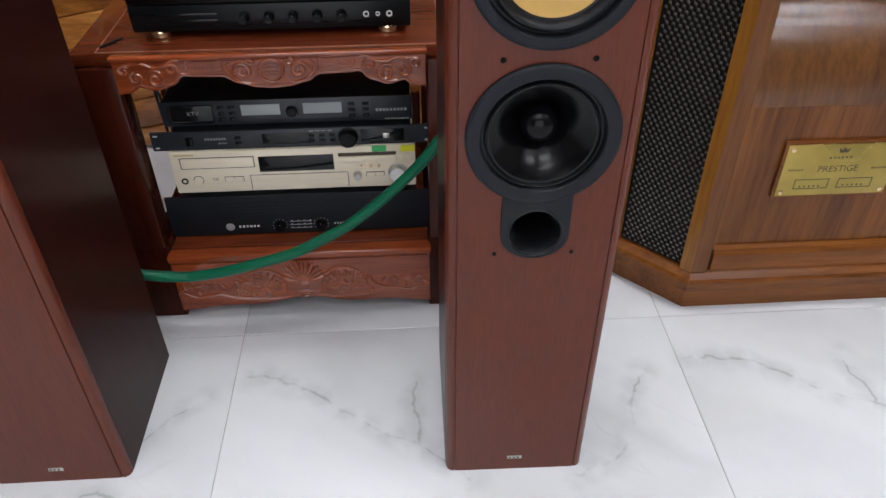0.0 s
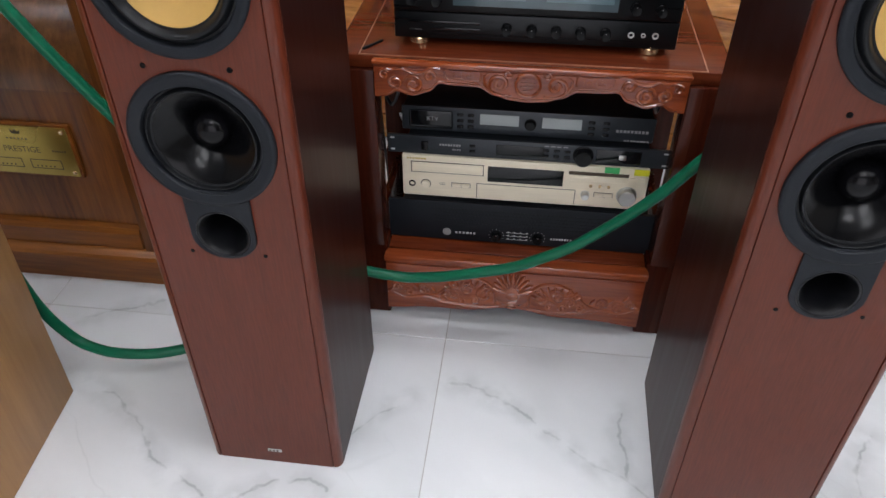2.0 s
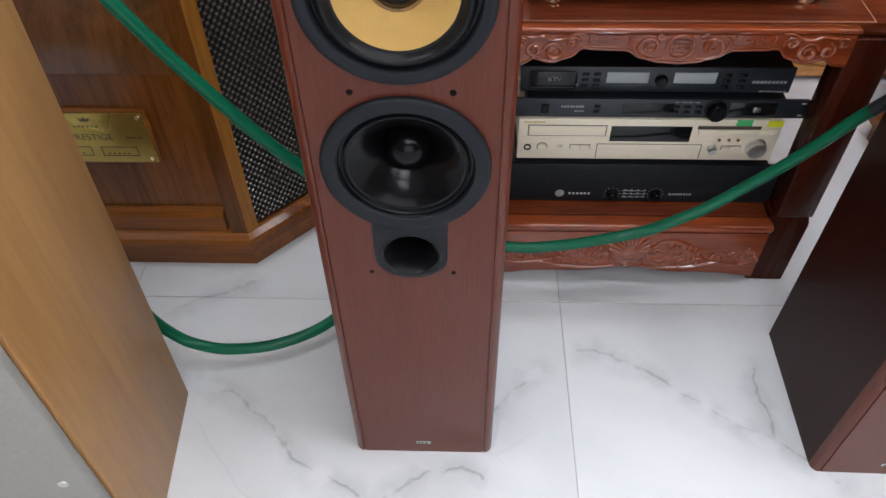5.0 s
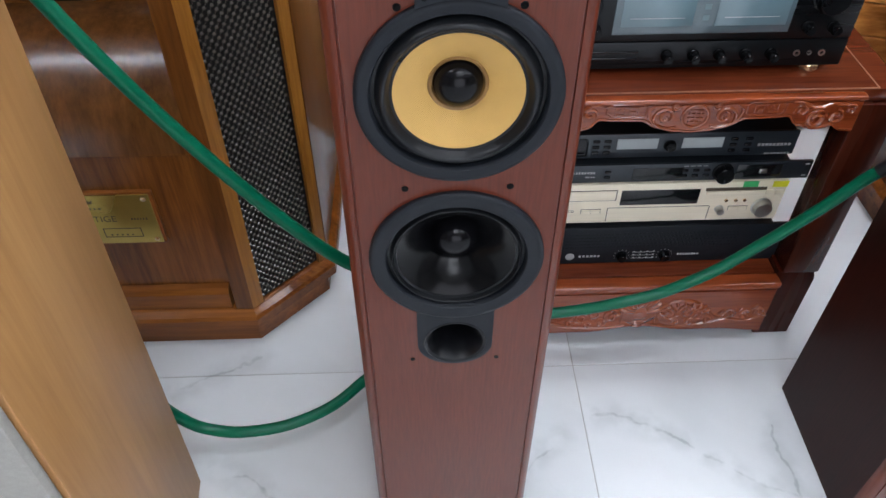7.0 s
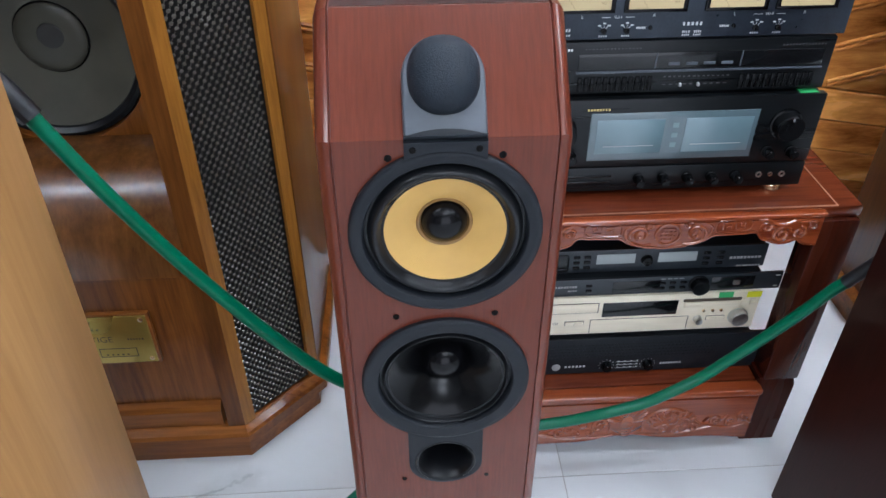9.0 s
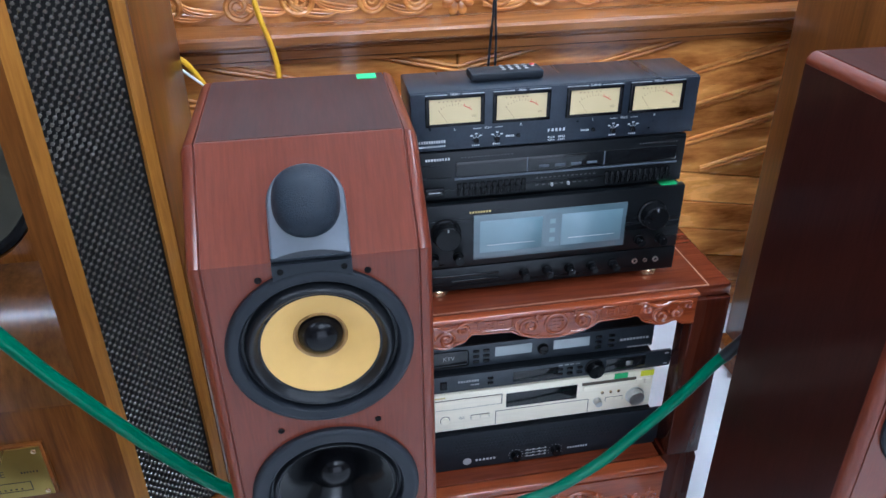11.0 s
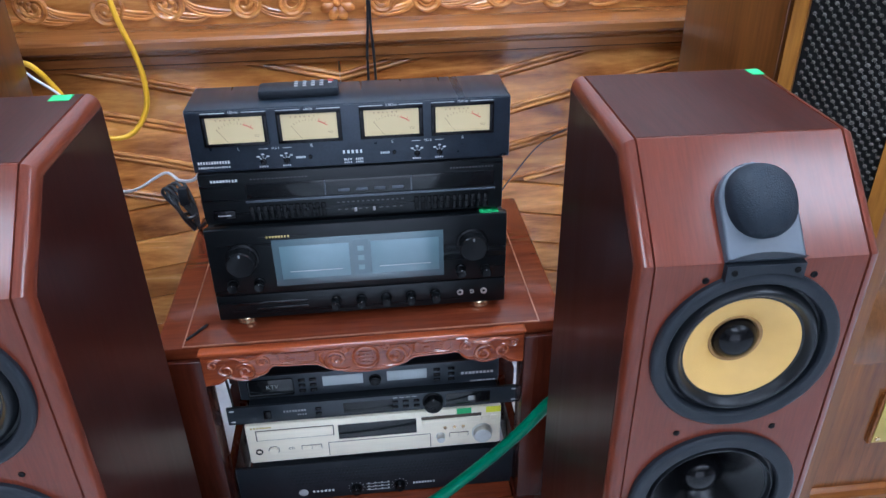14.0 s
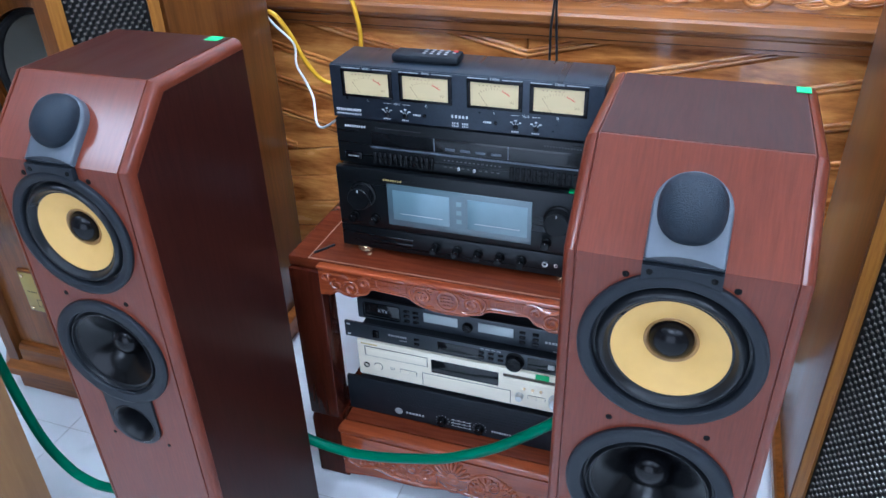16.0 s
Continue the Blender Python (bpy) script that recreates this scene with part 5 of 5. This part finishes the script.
part("gloss_field", boxed(0.118, 0.193, -0.0006, 0.001, 0.006, 0.037, bevel=0.0006), M_GLOSS, pr)
knob("data_knob", pr, 0.096, 0, 0.021, 0.0155, 0.016, M_KNOB, "round black data knob", groove=False)
for x in (-0.093, 0.033, 0.051, 0.069):
    for z in (0.0145, 0.0275):
        part("push_button", boxed(x - 0.005, x + 0.005, -0.003, 0.0005, z - 0.0025, z + 0.0025, bevel=0.0008), M_CAP, pr)
part("power_switch", boxed(-0.182, -0.170, -0.004, 0.001, 0.012, 0.031, bevel=0.001), M_CAP, pr)
part("usb_socket", boxed(0.156, 0.168, -0.0025, 0.001, 0.016, 0.027, bevel=0.0008), M_SILVER, pr, "silver data socket")
for k, a in enumerate(((-0.150, -0.112, 0.025, 0.005, 8), (-0.128, -0.112, 0.0145, 0.003, 4), (0.030, 0.072, 0.037, 0.002, 4))):
    part("panel_print", bars(bmesh.new(), a[0], a[1], 0, a[2], a[3], a[4], 51 + k, 0.2), M_KEYS, pr, "small grey print")

for ob in pr.children:
    if ob.name.startswith("data_knob"):
        ob.data.transform(Matrix.Translation((0, 0, -0.0035)))
    else:
        ob.data.transform(Matrix.Diagonal((1, 1, 0.82, 1)))

Z3 = Z2 + 0.0362
rx = thing("wireless_receiver", "black wireless microphone receiver with two grey displays", "receiver", pose(-0.188, 1.160, Z3))
part("case", boxed(-0.210, 0.210, 0.006, 0.20, 0.004, 0.048, bevel=0.002), M_BLACKTOP, rx)
part("front_panel", boxed(-0.213, 0.213, 0, 0.0055, 0.003, 0.050, bevel=0.0025), M_RACKFACE, rx)
rubber_feet(rx, 0.42, 0.2, 0.004, 0.01)
for x in (-0.0785, 0.0265):
    part("display", boxed(x, x + 0.066, -0.001, 0.001, 0.021, 0.041, bevel=0.0008), M_LCD, rx, "grey liquid crystal display")
knob("menu_knob", rx, 0.007, 0, 0.027, 0.009, 0.008, M_KNOB, groove=False)
for x in (-0.112, -0.094, 0.109, 0.133):
    for z in (0.0155, 0.0265, 0.0375):
        part("push_button", boxed(x - 0.0055, x + 0.0055, -0.003, 0.0005, z - 0.0025, z + 0.0025, bevel=0.0008), M_CAP, rx)
part("logo_field", boxed(-0.200, -0.125, -0.0006, 0.001, 0.010, 0.043, bevel=0.004), M_GLOSS, rx)
letters("front_letters", "KTV", 0.011, -0.160, -0.0009, 0.027, M_KEYS, rx)
for k, a in enumerate(((0.150, 0.205, 0.024, 0.005, 9), (0.165, 0.208, 0.0065, 0.003, 8))):
    part("panel_print", bars(bmesh.new(), a[0], a[1], 0, a[2], a[3], a[4], 61 + k, 0.15), M_KEYS, rx, "small grey print")


# ---- horn loudspeakers ----
FL, WX, WY, DEP, HH = 0.226, 0.132, 0.135, 0.500, 1.12


def horn_outline(d):
    """Plan of the cabinet moved inwards by d."""
    k = d * 0.414
    return [(-FL + k, d), (FL - k, d), (FL + WX - d, WY + k), (FL + WX - d, DEP - d), (-FL - WX + d, DEP - d), (-FL - WX + d, WY + k)]


def horn_speaker(m, label):
    th = thing("horn_speaker", label, "loudspeaker", m, "pair of horn loudspeakers")
    part("plinth", prism(bmesh.new(), horn_outline(0.019), BASE, 0.045, "xy"), M_HORN_X, th, "dark walnut plinth", smooth=0)
    bm = bmesh.new()
    rings = [[bm.verts.new((x, y, z)) for x, y in horn_outline(d)] for d, z in ((0.0, 0.0455), (0.0, 0.066), (0.004, 0.072), (0.014, 0.080), (0.02, 0.082))]
    for a, b in zip(rings, rings[1:]):
        for i in range(6):
            bm.faces.new((a[i], a[(i + 1) % 6], b[(i + 1) % 6], b[i]))
    bm.faces.new(rings[0][::-1])
    bm.faces.new(rings[-1])
    part("base_moulding", bm, M_HORN_X, th, "stepped walnut base moulding", smooth=10)
    z0, z1 = 0.0825, HH
    D = 0.014
    fx = FL - D * 0.414
    # back and sides
    t = 0.022
    sx_out = FL + WX - D
    part("back_panel", boxed(-sx_out + t, sx_out - t, DEP - D - t, DEP - D, z0, z1), M_HORN, th)
    for s in (-1, 1):
        a, b = sorted((s * sx_out, s * (sx_out - t)))
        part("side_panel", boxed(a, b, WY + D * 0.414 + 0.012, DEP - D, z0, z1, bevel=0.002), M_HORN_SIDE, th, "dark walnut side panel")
        # angled grille on the corner: frame, dark backing and woven beads
        p0, p1 = Vector((s * fx, D)), Vector((s * (FL + WX - D), WY + D * 0.414))
        way = (p1 - p0).normalized()
        nrm = Vector((s * abs(way.y), -abs(way.x)))
        ln = (p1 - p0).length
        def place(u, d):
            q = p0 + way * u + nrm * d
            return (q.x, q.y)
        gr = thing_part(th, "corner_grille", [place(0.024, -0.007), place(ln - 0.020, -0.007), place(ln - 0.020, -0.016), place(0.024, -0.016)], z0 + 0.004, z1 - 0.05, M_MESH, "black woven metal grille")
        for u0, u1, mt in ((0.0, 0.0235, M_HORN_EDGE), (ln - 0.0195, ln, M_HORN_EDGE)):
            bm = prism(bmesh.new(), [place(u0, 0.0), place(u1, 0.0), place(u1, -0.02), place(u0 + (0.004 if u0 == 0 else 0), -0.02)], z0, z1, "xy")
            part("grille_frame", bm, mt, th, "light walnut edge strip", smooth=0)
        thing_part(th, "grille_head", [place(0.0238, -0.001), place(ln - 0.0198, -0.001), place(ln - 0.0198, -0.02), place(0.0238, -0.02)], z1 - 0.0495, z1, M_HORN_X)
        # round bead where the wires cross, with a slack strand to the next one
        verts, faces = [], []
        pitch, step = 0.0122, 0.0080
        for j in range(int((z1 - 0.062 - z0) / step)):
            for i in range(int((ln - 0.046) / pitch) + 1):
                u, z = 0.0285 + (i + 0.5 * (j % 2)) * pitch, z0 + 0.009 + j * step
                if u > ln - 0.0235:
                    continue
                base = len(verts)
                for rr, dd in ((0.0035, -0.0068), (0.0025, -0.0052)):
                    for k in range(6):
                        q = place(u + rr * math.cos(math.pi * k / 3), dd)
                        verts.append((q[0], q[1], z + 0.9 * rr * math.sin(math.pi * k / 3)))
                q = place(u, -0.0046)
                verts.append((q[0], q[1], z))
                for k in range(6):
                    m2 = (k + 1) % 6
                    for f in ((k, m2, 6 + m2, 6 + k), (6 + k, 6 + m2, 12)):
                        faces.append([base + v for v in (f if s > 0 else f[::-1])])
                if u + pitch * 0.5 < ln - 0.0235:
                    base = len(verts)
                    for du, dz, dd in ((0.0022, 0.0030, -0.0068), (0.0034, 0.0018, -0.0068), (pitch * 0.5 - 0.0022, step - 0.0030, -0.0068), (pitch * 0.5 - 0.0034, step - 0.0018, -0.0068), (0.0030, 0.0028, -0.0061), (pitch * 0.5 - 0.0030, step - 0.0028, -0.0061)):
                        q = place(u + du, dd)
                        verts.append((q[0], q[1], z + dz))
                    for f in ((1, 2, 5, 4), (0, 4, 5, 3)):
                        faces.append([base + v for v in (f if s > 0 else f[::-1])])
        me = bpy.data.meshes.new("woven_wire")
        me.from_pydata(verts, [], faces)
        me.materials.append(M_BEAD)
        ww = new("woven_wire", me)
        ww.parent = gr
        ww["kind"] = "stuff"
        ww["label"] = "fine glossy dark woven wire"
        # front stile with its splayed inner face
        st = [(s * fx, D), (s * (fx - 0.030), D), (s * 0.183, D + 0.020), (s * 0.158, 0.17), (s * 0.175, 0.19), (s * (fx - 0.004), 0.03)]
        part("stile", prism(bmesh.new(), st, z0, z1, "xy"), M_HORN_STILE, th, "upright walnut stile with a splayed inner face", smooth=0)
    part("bottom_rail", prism(bmesh.new(), [(D + 0.004, z0), (D + 0.004, 0.118), (D + 0.010, 0.128), (D + 0.024, 0.132), (0.10, 0.132), (0.10, z0)], -0.182, 0.182, "yz"), M_HORN_X, th, "moulded bottom rail", smooth=10)
    part("lower_panel", boxed(-0.183, 0.183, D + 0.020, D + 0.036, 0.1325, 0.4165), M_HORN, th, "flat walnut panel")
    # rounded lip below the driver
    prof = [(D + 0.019 + 0.150 * (1 - math.cos(a)), 0.417 + 0.177 * math.sin(a)) for a in [math.pi / 2 * i / 18 for i in range(19)]]
    bm = bmesh.new()
    rows = []
    for y, z in prof:
        hw = 0.1815 - 0.024 * min(1, max(0, (y - D - 0.02) / 0.15))
        rows.append((bm.verts.new((-hw, y, z)), bm.verts.new((hw, y, z))))
    for a, b in zip(rows, rows[1:]):
        bm.faces.new((a[0], a[1], b[1], b[0]))
    bmesh.ops.solidify(bm, geom=bm.faces[:], thickness=0.006)
    bmesh.ops.recalc_face_normals(bm, faces=bm.faces[:])
    part("rounded_lip", bm, M_LIP, th, "glossy curved walnut lip", smooth=40)
    bm = bmesh.new()
    n, cz, R = 48, 0.736, 0.150
    # driver board with a round opening
    outer, inner, back = [], [], []
    for i in range(n):
        a = 2 * math.pi * i / n
        c, sn = math.cos(a), math.sin(a)
        k = min(0.160 / abs(c) if abs(c) > 1e-6 else 9, (0.154 if sn < 0 else 0.34) / abs(sn) if abs(sn) > 1e-6 else 9)
        outer.append(bm.verts.new((k * c, D + 0.165, cz + k * sn)))
        inner.append(bm.verts.new((R * c, D + 0.165, cz + R * sn)))
        back.append(bm.verts.new((R * c, D + 0.185, cz + R * sn)))
    for i in range(n):
        j = (i + 1) % n
        bm.faces.new((outer[i], outer[j], inner[j], inner[i]))
        bm.faces.new((inner[i], inner[j], back[j], back[i]))
    bmesh.ops.recalc_face_normals(bm, faces=bm.faces[:])
    part("driver_board", bm, M_HORN, th, "recessed walnut driver board", smooth=20)
    y = D + 0.170
    dr = part("driver", lathe(bmesh.new(), [(0.150, -0.016), (0.147, -0.004), (0.140, -0.002), (0.133, -0.008), (0.131, -0.014)], 0, y, cz, 56), M_RUBBER, th, "large driver with a grey cone")
    part("cone", lathe(bmesh.new(), [(0.134, -0.011), (0.122, -0.017), (0.062, -0.046), (0.056, -0.047)], 0, y, cz, 56), M_DRIVER, dr, "grey-green cone")
    part("dust_cap", lathe(bmesh.new(), [(0.0530, -0.049), (0.0535, -0.044)] + [(0.0525 * math.cos(a), -0.044 + 0.010 * math.sin(a)) for a in [0.2 * i for i in range(1, 8)]] + [(0, -0.034)], 0, y, cz, 40), M_DRIVER, dr, "domed grey dust cap")
    part("cap_crease", lathe(bmesh.new(), [(0.0565, -0.0474), (0.0550, -0.0455), (0.0532, -0.0465)], 0, y, cz, 40), M_HOLE, dr, "dark crease round the dust cap")
    part("cap_patch", lathe(bmesh.new(), [(0.020, -0.0352), (0.019, -0.0343), (0.010, -0.0335), (0, -0.0332)], 0.004, y, cz + 0.006, 24), M_DRIVER_DARK, dr, "darker patch on the dust cap")
    part("top_panel", prism(bmesh.new(), horn_outline(0.006), HH + 0.0005, HH + 0.03, "xy"), M_HORN_X, th, smooth=0)
    part("head_rail", boxed(-0.19, 0.19, D + 0.004, 0.10, 1.0, HH), M_HORN_X, th)
    # engraved brass plate
    pl = part("name_plate", boxed(-0.104, 0.104, D + 0.0125, D + 0.021, 0.240, 0.352, bevel=0.002), M_HORN_X, th, "small wooden plaque frame")
    part("brass_plate", boxed(-0.099, 0.099, D + 0.0105, D + 0.0135, 0.2445, 0.3475, bevel=0.001), M_GOLD, pl, "polished brass plate")
    yy = D + 0.0104
    letters("plate_letters", "PRESTIGE", 0.0175, 0.0, yy, 0.298, M_DARKPRINT, pl)
    for x0, x1 in ((-0.070, -0.008), (0.008, 0.070)):
        bm = bmesh.new()
        for q in ((x0, x1, 0.277, 0.2785), (x0, x1, 0.2585, 0.26), (x0, x0 + 0.0015, 0.26, 0.277), (x1 - 0.0015, x1, 0.26, 0.277)):
            box(bm, q[0], q[1], yy - 0.0003, yy + 0.0004, q[2], q[3])
        bars(bm, x0 + 0.010, x1 - 0.010, yy, 0.264, 0.003, 5, 5, 0.6)
        part("number_frame", bm, M_DARKPRINT, pl, "dark engraved frame")
    for xa, xb, zz, hh in ((-0.088, -0.060, 0.298, 0.004), (0.060, 0.088, 0.298, 0.004), (-0.022, 0.022, 0.321, 0.003)):
        part("plate_print", bars(bmesh.new(), xa, xb, yy, zz, hh, 6, 6, 0.45), M_DARKPRINT, pl, "faint engraved line")
    crest = [(-0.007, 0.331), (0.007, 0.331), (0.010, 0.340), (0.004, 0.335), (0.0, 0.341), (-0.004, 0.335), (-0.010, 0.340)]
    part("crest", prism(bmesh.new(), crest, yy - 0.0003, yy + 0.0004), M_DARKPRINT, pl, smooth=0)
    for x in (-0.090, 0.090):
        for z in (0.2530, 0.3390):
            part("screw", lathe(bmesh.new(), [(0.0048, -0.0005), (0.0042, 0.0014), (0.0025, 0.002), (0, 0.002)], x, yy, z, 14), M_GOLDFOOT, pl, "brass screw")
    return th


def thing_part(parent, name, poly, za, zb, material, label=""):
    return part(name, prism(bmesh.new(), poly, za, zb, "xy"), material, parent, label, smooth=0)


horn_speaker(pose(-1.109, 1.096, 0), "large walnut horn loudspeaker with a brass plate by the wall")
horn_speaker(pose(0.760, 1.036, 0), "large walnut horn loudspeaker with glossy curved lip")

# ---- light wooden floor loudspeaker ----
bs = thing("floor_speaker", "light beech loudspeaker with a pale grey cloth front", "loudspeaker", pose(-0.9490, 0.823, 0, 0, 0, 4.5))
CH, CD2, CW, LEAN2 = 0.98, 0.266, 0.26, 0.022


def leaning(bm):
    for v in bm.verts:
        v.co.x += LEAN2 * v.co.z / CH
    return bm


part("cabinet", leaning(boxed(-CW, 0, -CD2, 0, BASE, CH, bevel=0.0025)), M_BEECH, bs, "light beech veneered cabinet", smooth=25)
gr = part("grille", leaning(boxed(-CW + 0.004, -0.004, -CD2 - 0.016, -CD2 - 0.001, 0.008, CH - 0.008, bevel=0.004)), M_CLOTH, bs, "pale grey cloth grille", smooth=30)
for x, z in ((-0.036, 0.25), (-CW + 0.036, 0.25)):
    part("stud", leaning(lathe(bmesh.new(), [(0.007, 0.0), (0.0065, 0.002), (0.003, 0.003), (0, 0.0025)], x, -CD2 - 0.0155, z, 16)), M_SILVER, gr, "small round metal stud")


# ---- cables ----
def cable(name, pts, r, material, label, steps=8, n=20):
    pts = smooth_path(pts, steps)
    th = thing(name, label, "cable")
    return th, part("sleeve", tube(bmesh.new(), pts, r, n), material, th), pts


hose, _, _ = cable("speaker_cable", [(-0.988, 0.955, 0.79), (-0.93, 0.952, 0.685), (-0.866, 0.952, 0.580), (-0.78, 0.955, 0.455), (-0.700, 0.962, 0.355), (-0.62, 0.995, 0.265), (-0.54, 1.015, 0.195), (-0.46, 1.022, 0.158), (-0.40, 1.024, 0.147), (-0.365, 1.025, 0.146), (-0.306, 1.024, 0.156), (-0.249, 1.023, 0.172), (-0.191, 1.026, 0.187), (-0.147, 1.030, 0.207), (-0.098, 1.038, 0.230), (-0.052, 1.046, 0.262), (-0.005, 1.050, 0.303), (0.040, 1.050, 0.352), (0.075, 1.044, 0.405), (0.091, 1.038, 0.430)], 0.0094, M_GREEN, "thick green sleeved speaker cable hanging behind the towers")
part("boot", tube(bmesh.new(), smooth_path([(0.089, 1.0388, 0.427), (0.104, 1.031, 0.455), (0.118, 1.022, 0.485), (0.14, 1.0, 0.52)], 5), 0.0106, 12, lambda t: 1 - 0.25 * t), M_BOOT, hose, "black heat-shrink end")
part("boot", tube(bmesh.new(), smooth_path([(-0.985, 0.955, 0.785), (-1.01, 0.957, 0.825), (-1.045, 0.962, 0.86), (-1.10, 0.97, 0.89)], 5), 0.0135, 12), M_BOOT, hose, "black heat-shrink end")
cable("speaker_cable", [(-1.10, 0.91, 0.62), (-1.06, 0.90, 0.42), (-1.032, 0.893, 0.25), (-1.004, 0.89, 0.125), (-0.968, 0.892, 0.055), (-0.928, 0.889, 0.034), (-0.880, 0.888, 0.028), (-0.81, 0.902, 0.024), (-0.74, 0.935, 0.026), (-0.68, 0.985, 0.036), (-0.62, 1.02, 0.06), (-0.56, 1.005, 0.10)], 0.0096, M_GREEN, "thick green sleeved speaker cable looping over the floor")
cable("yellow_cable", [(-0.64, 1.70, 0.98), (-0.625, 1.692, 0.875), (-0.605, 1.690, 0.80), (-0.598, 1.69, 0.74), (-0.607, 1.685, 0.685), (-0.640, 1.67, 0.645), (-0.682, 1.65, 0.648), (-0.712, 1.63, 0.695), (-0.742, 1.62, 0.765), (-0.775, 1.61, 0.812), (-0.83, 1.62, 0.80)], 0.0052, M_YELLOW, "yellow cable hanging in a loop on the wall")
cable("white_cable", [(-0.80, 1.61, 0.82), (-0.765, 1.60, 0.788), (-0.728, 1.61, 0.745), (-0.722, 1.60, 0.70), (-0.697, 1.59, 0.665), (-0.655, 1.54, 0.645), (-0.632, 1.50, 0.610), (-0.615, 1.49, 0.602), (-0.57, 1.44, 0.632), (-0.512, 1.40, 0.674), (-0.47, 1.33, 0.69), (-0.428, 1.27, 0.722), (-0.408, 1.258, 0.775), (-0.398, 1.262, 0.83), (-0.375, 1.27, 0.845)], 0.0025, M_WHITEC, "thin white cord running to the meter unit")
for dx in (0.0, 0.012):
    cable("hanging_cord", [(-0.150 + dx * 0.3, 1.692, 1.0), (-0.153 + dx * 0.4, 1.692, 0.85), (-0.158 + dx, 1.692, 0.79), (-0.160 + dx * 1.3, 1.70, 0.70), (-0.162 + dx, 1.66, 0.60), (-0.17 + dx, 1.60, 0.56)], 0.0026, M_BOOT, "thin black cord hanging down the wall")
bundle = thing("cord_bundle", "tied bundle of black mains cord on the rack", "cable", pose(-0.500, 1.455, 0.533))
for k in range(4):
    part("loop", tube(bmesh.new(), smooth_path([(0.012, 0.0, 0.003), (-0.004 + 0.004 * k, 0.004 * k, 0.045), (-0.028 + 0.006 * k, 0.01 * k, 0.085), (-0.040 + 0.005 * k, 0.008 * k, 0.078), (-0.020 + 0.003 * k, -0.006 * k, 0.045), (0.006, -0.004 * k, 0.006)], 6), 0.0032, 8), M_BOOT, bundle)
part("plug", boxed(-0.012, 0.006, -0.012, 0.004, 0.055, 0.09, bevel=0.004), M_FRAME, bundle)
part("tie", tube(bmesh.new(), [(0.011 * math.cos(a) - 0.001, 0.011 * math.sin(a), 0.03) for a in [0.5 * i for i in range(13)]], 0.0035, 8), M_BOOT, bundle)
cable("mains_cord", [(-0.49, 1.46, 0.533), (-0.468, 1.43, 0.56), (-0.44, 1.40, 0.60), (-0.40, 1.39, 0.63), (-0.36, 1.388, 0.64)], 0.0032, M_BOOT, "black mains cord running to the equalizer")
cable("thin_wire", [(0.05, 1.47, 0.50), (0.075, 1.50, 0.535), (0.12, 1.55, 0.565), (0.20, 1.63, 0.60), (0.33, 1.70, 0.62)], 0.0013, M_BOOT, "thin dark wire behind the rack", n=8)
for k, (a, b) in enumerate((((-0.42, 1.30, 0.40), (-0.50, 1.44, 0.30)), ((-0.41, 1.34, 0.36), (-0.47, 1.48, 0.22)), ((0.04, 1.33, 0.40), (0.09, 1.47, 0.30)))):
    mid = [(u + v) / 2 for u, v in zip(a, b)]
    cable("signal_cord", [a, (mid[0], mid[1], mid[2] - 0.05), b, (b[0], b[1] + 0.05, 0.02)], 0.003, M_WHITEC if k == 1 else M_BOOT, "thin signal cord behind the rack units", n=8)

for k in range(5):
    x, z = -0.455 + 0.012 * k, 0.445 - 0.016 * k
    cable("white_lead", [(x + 0.05, 1.33, z - 0.02), (x - 0.004 * k, 1.36, z + 0.012), (x - 0.030, 1.40, z - 0.010), (x - 0.012 * k, 1.44, z - 0.055), (x + 0.010, 1.455, z - 0.12), (x - 0.01 + 0.01 * k, 1.455, 0.158)], 0.0036, M_WHITEC, "white lead tangled behind the rack units", n=8)

# ---- floor tiles ----
T, GX, GY = 0.8, -0.309, 1.030
i0, i1 = math.floor((X0 - GX) / T), math.ceil((X1 - GX) / T)
j0, j1 = math.floor((Y0 - GY) / T), math.ceil((Y1 - GY) / T)
for i in range(i0, i1):
    for j in range(j0, j1):
        xa, xb = max(X0, GX + i * T) + 0.0008, min(X1, GX + (i + 1) * T) - 0.0008
        ya, yb = max(Y0, GY + j * T) + 0.0008, min(Y1, GY + (j + 1) * T) - 0.0008
        if xb - xa < 0.02 or yb - ya < 0.02:
            continue
        part("tile", boxed(xa, xb, ya, yb, BASE - 0.012, BASE, bevel=0.0004, segs=1), M_MARBLE, floor, smooth=0)
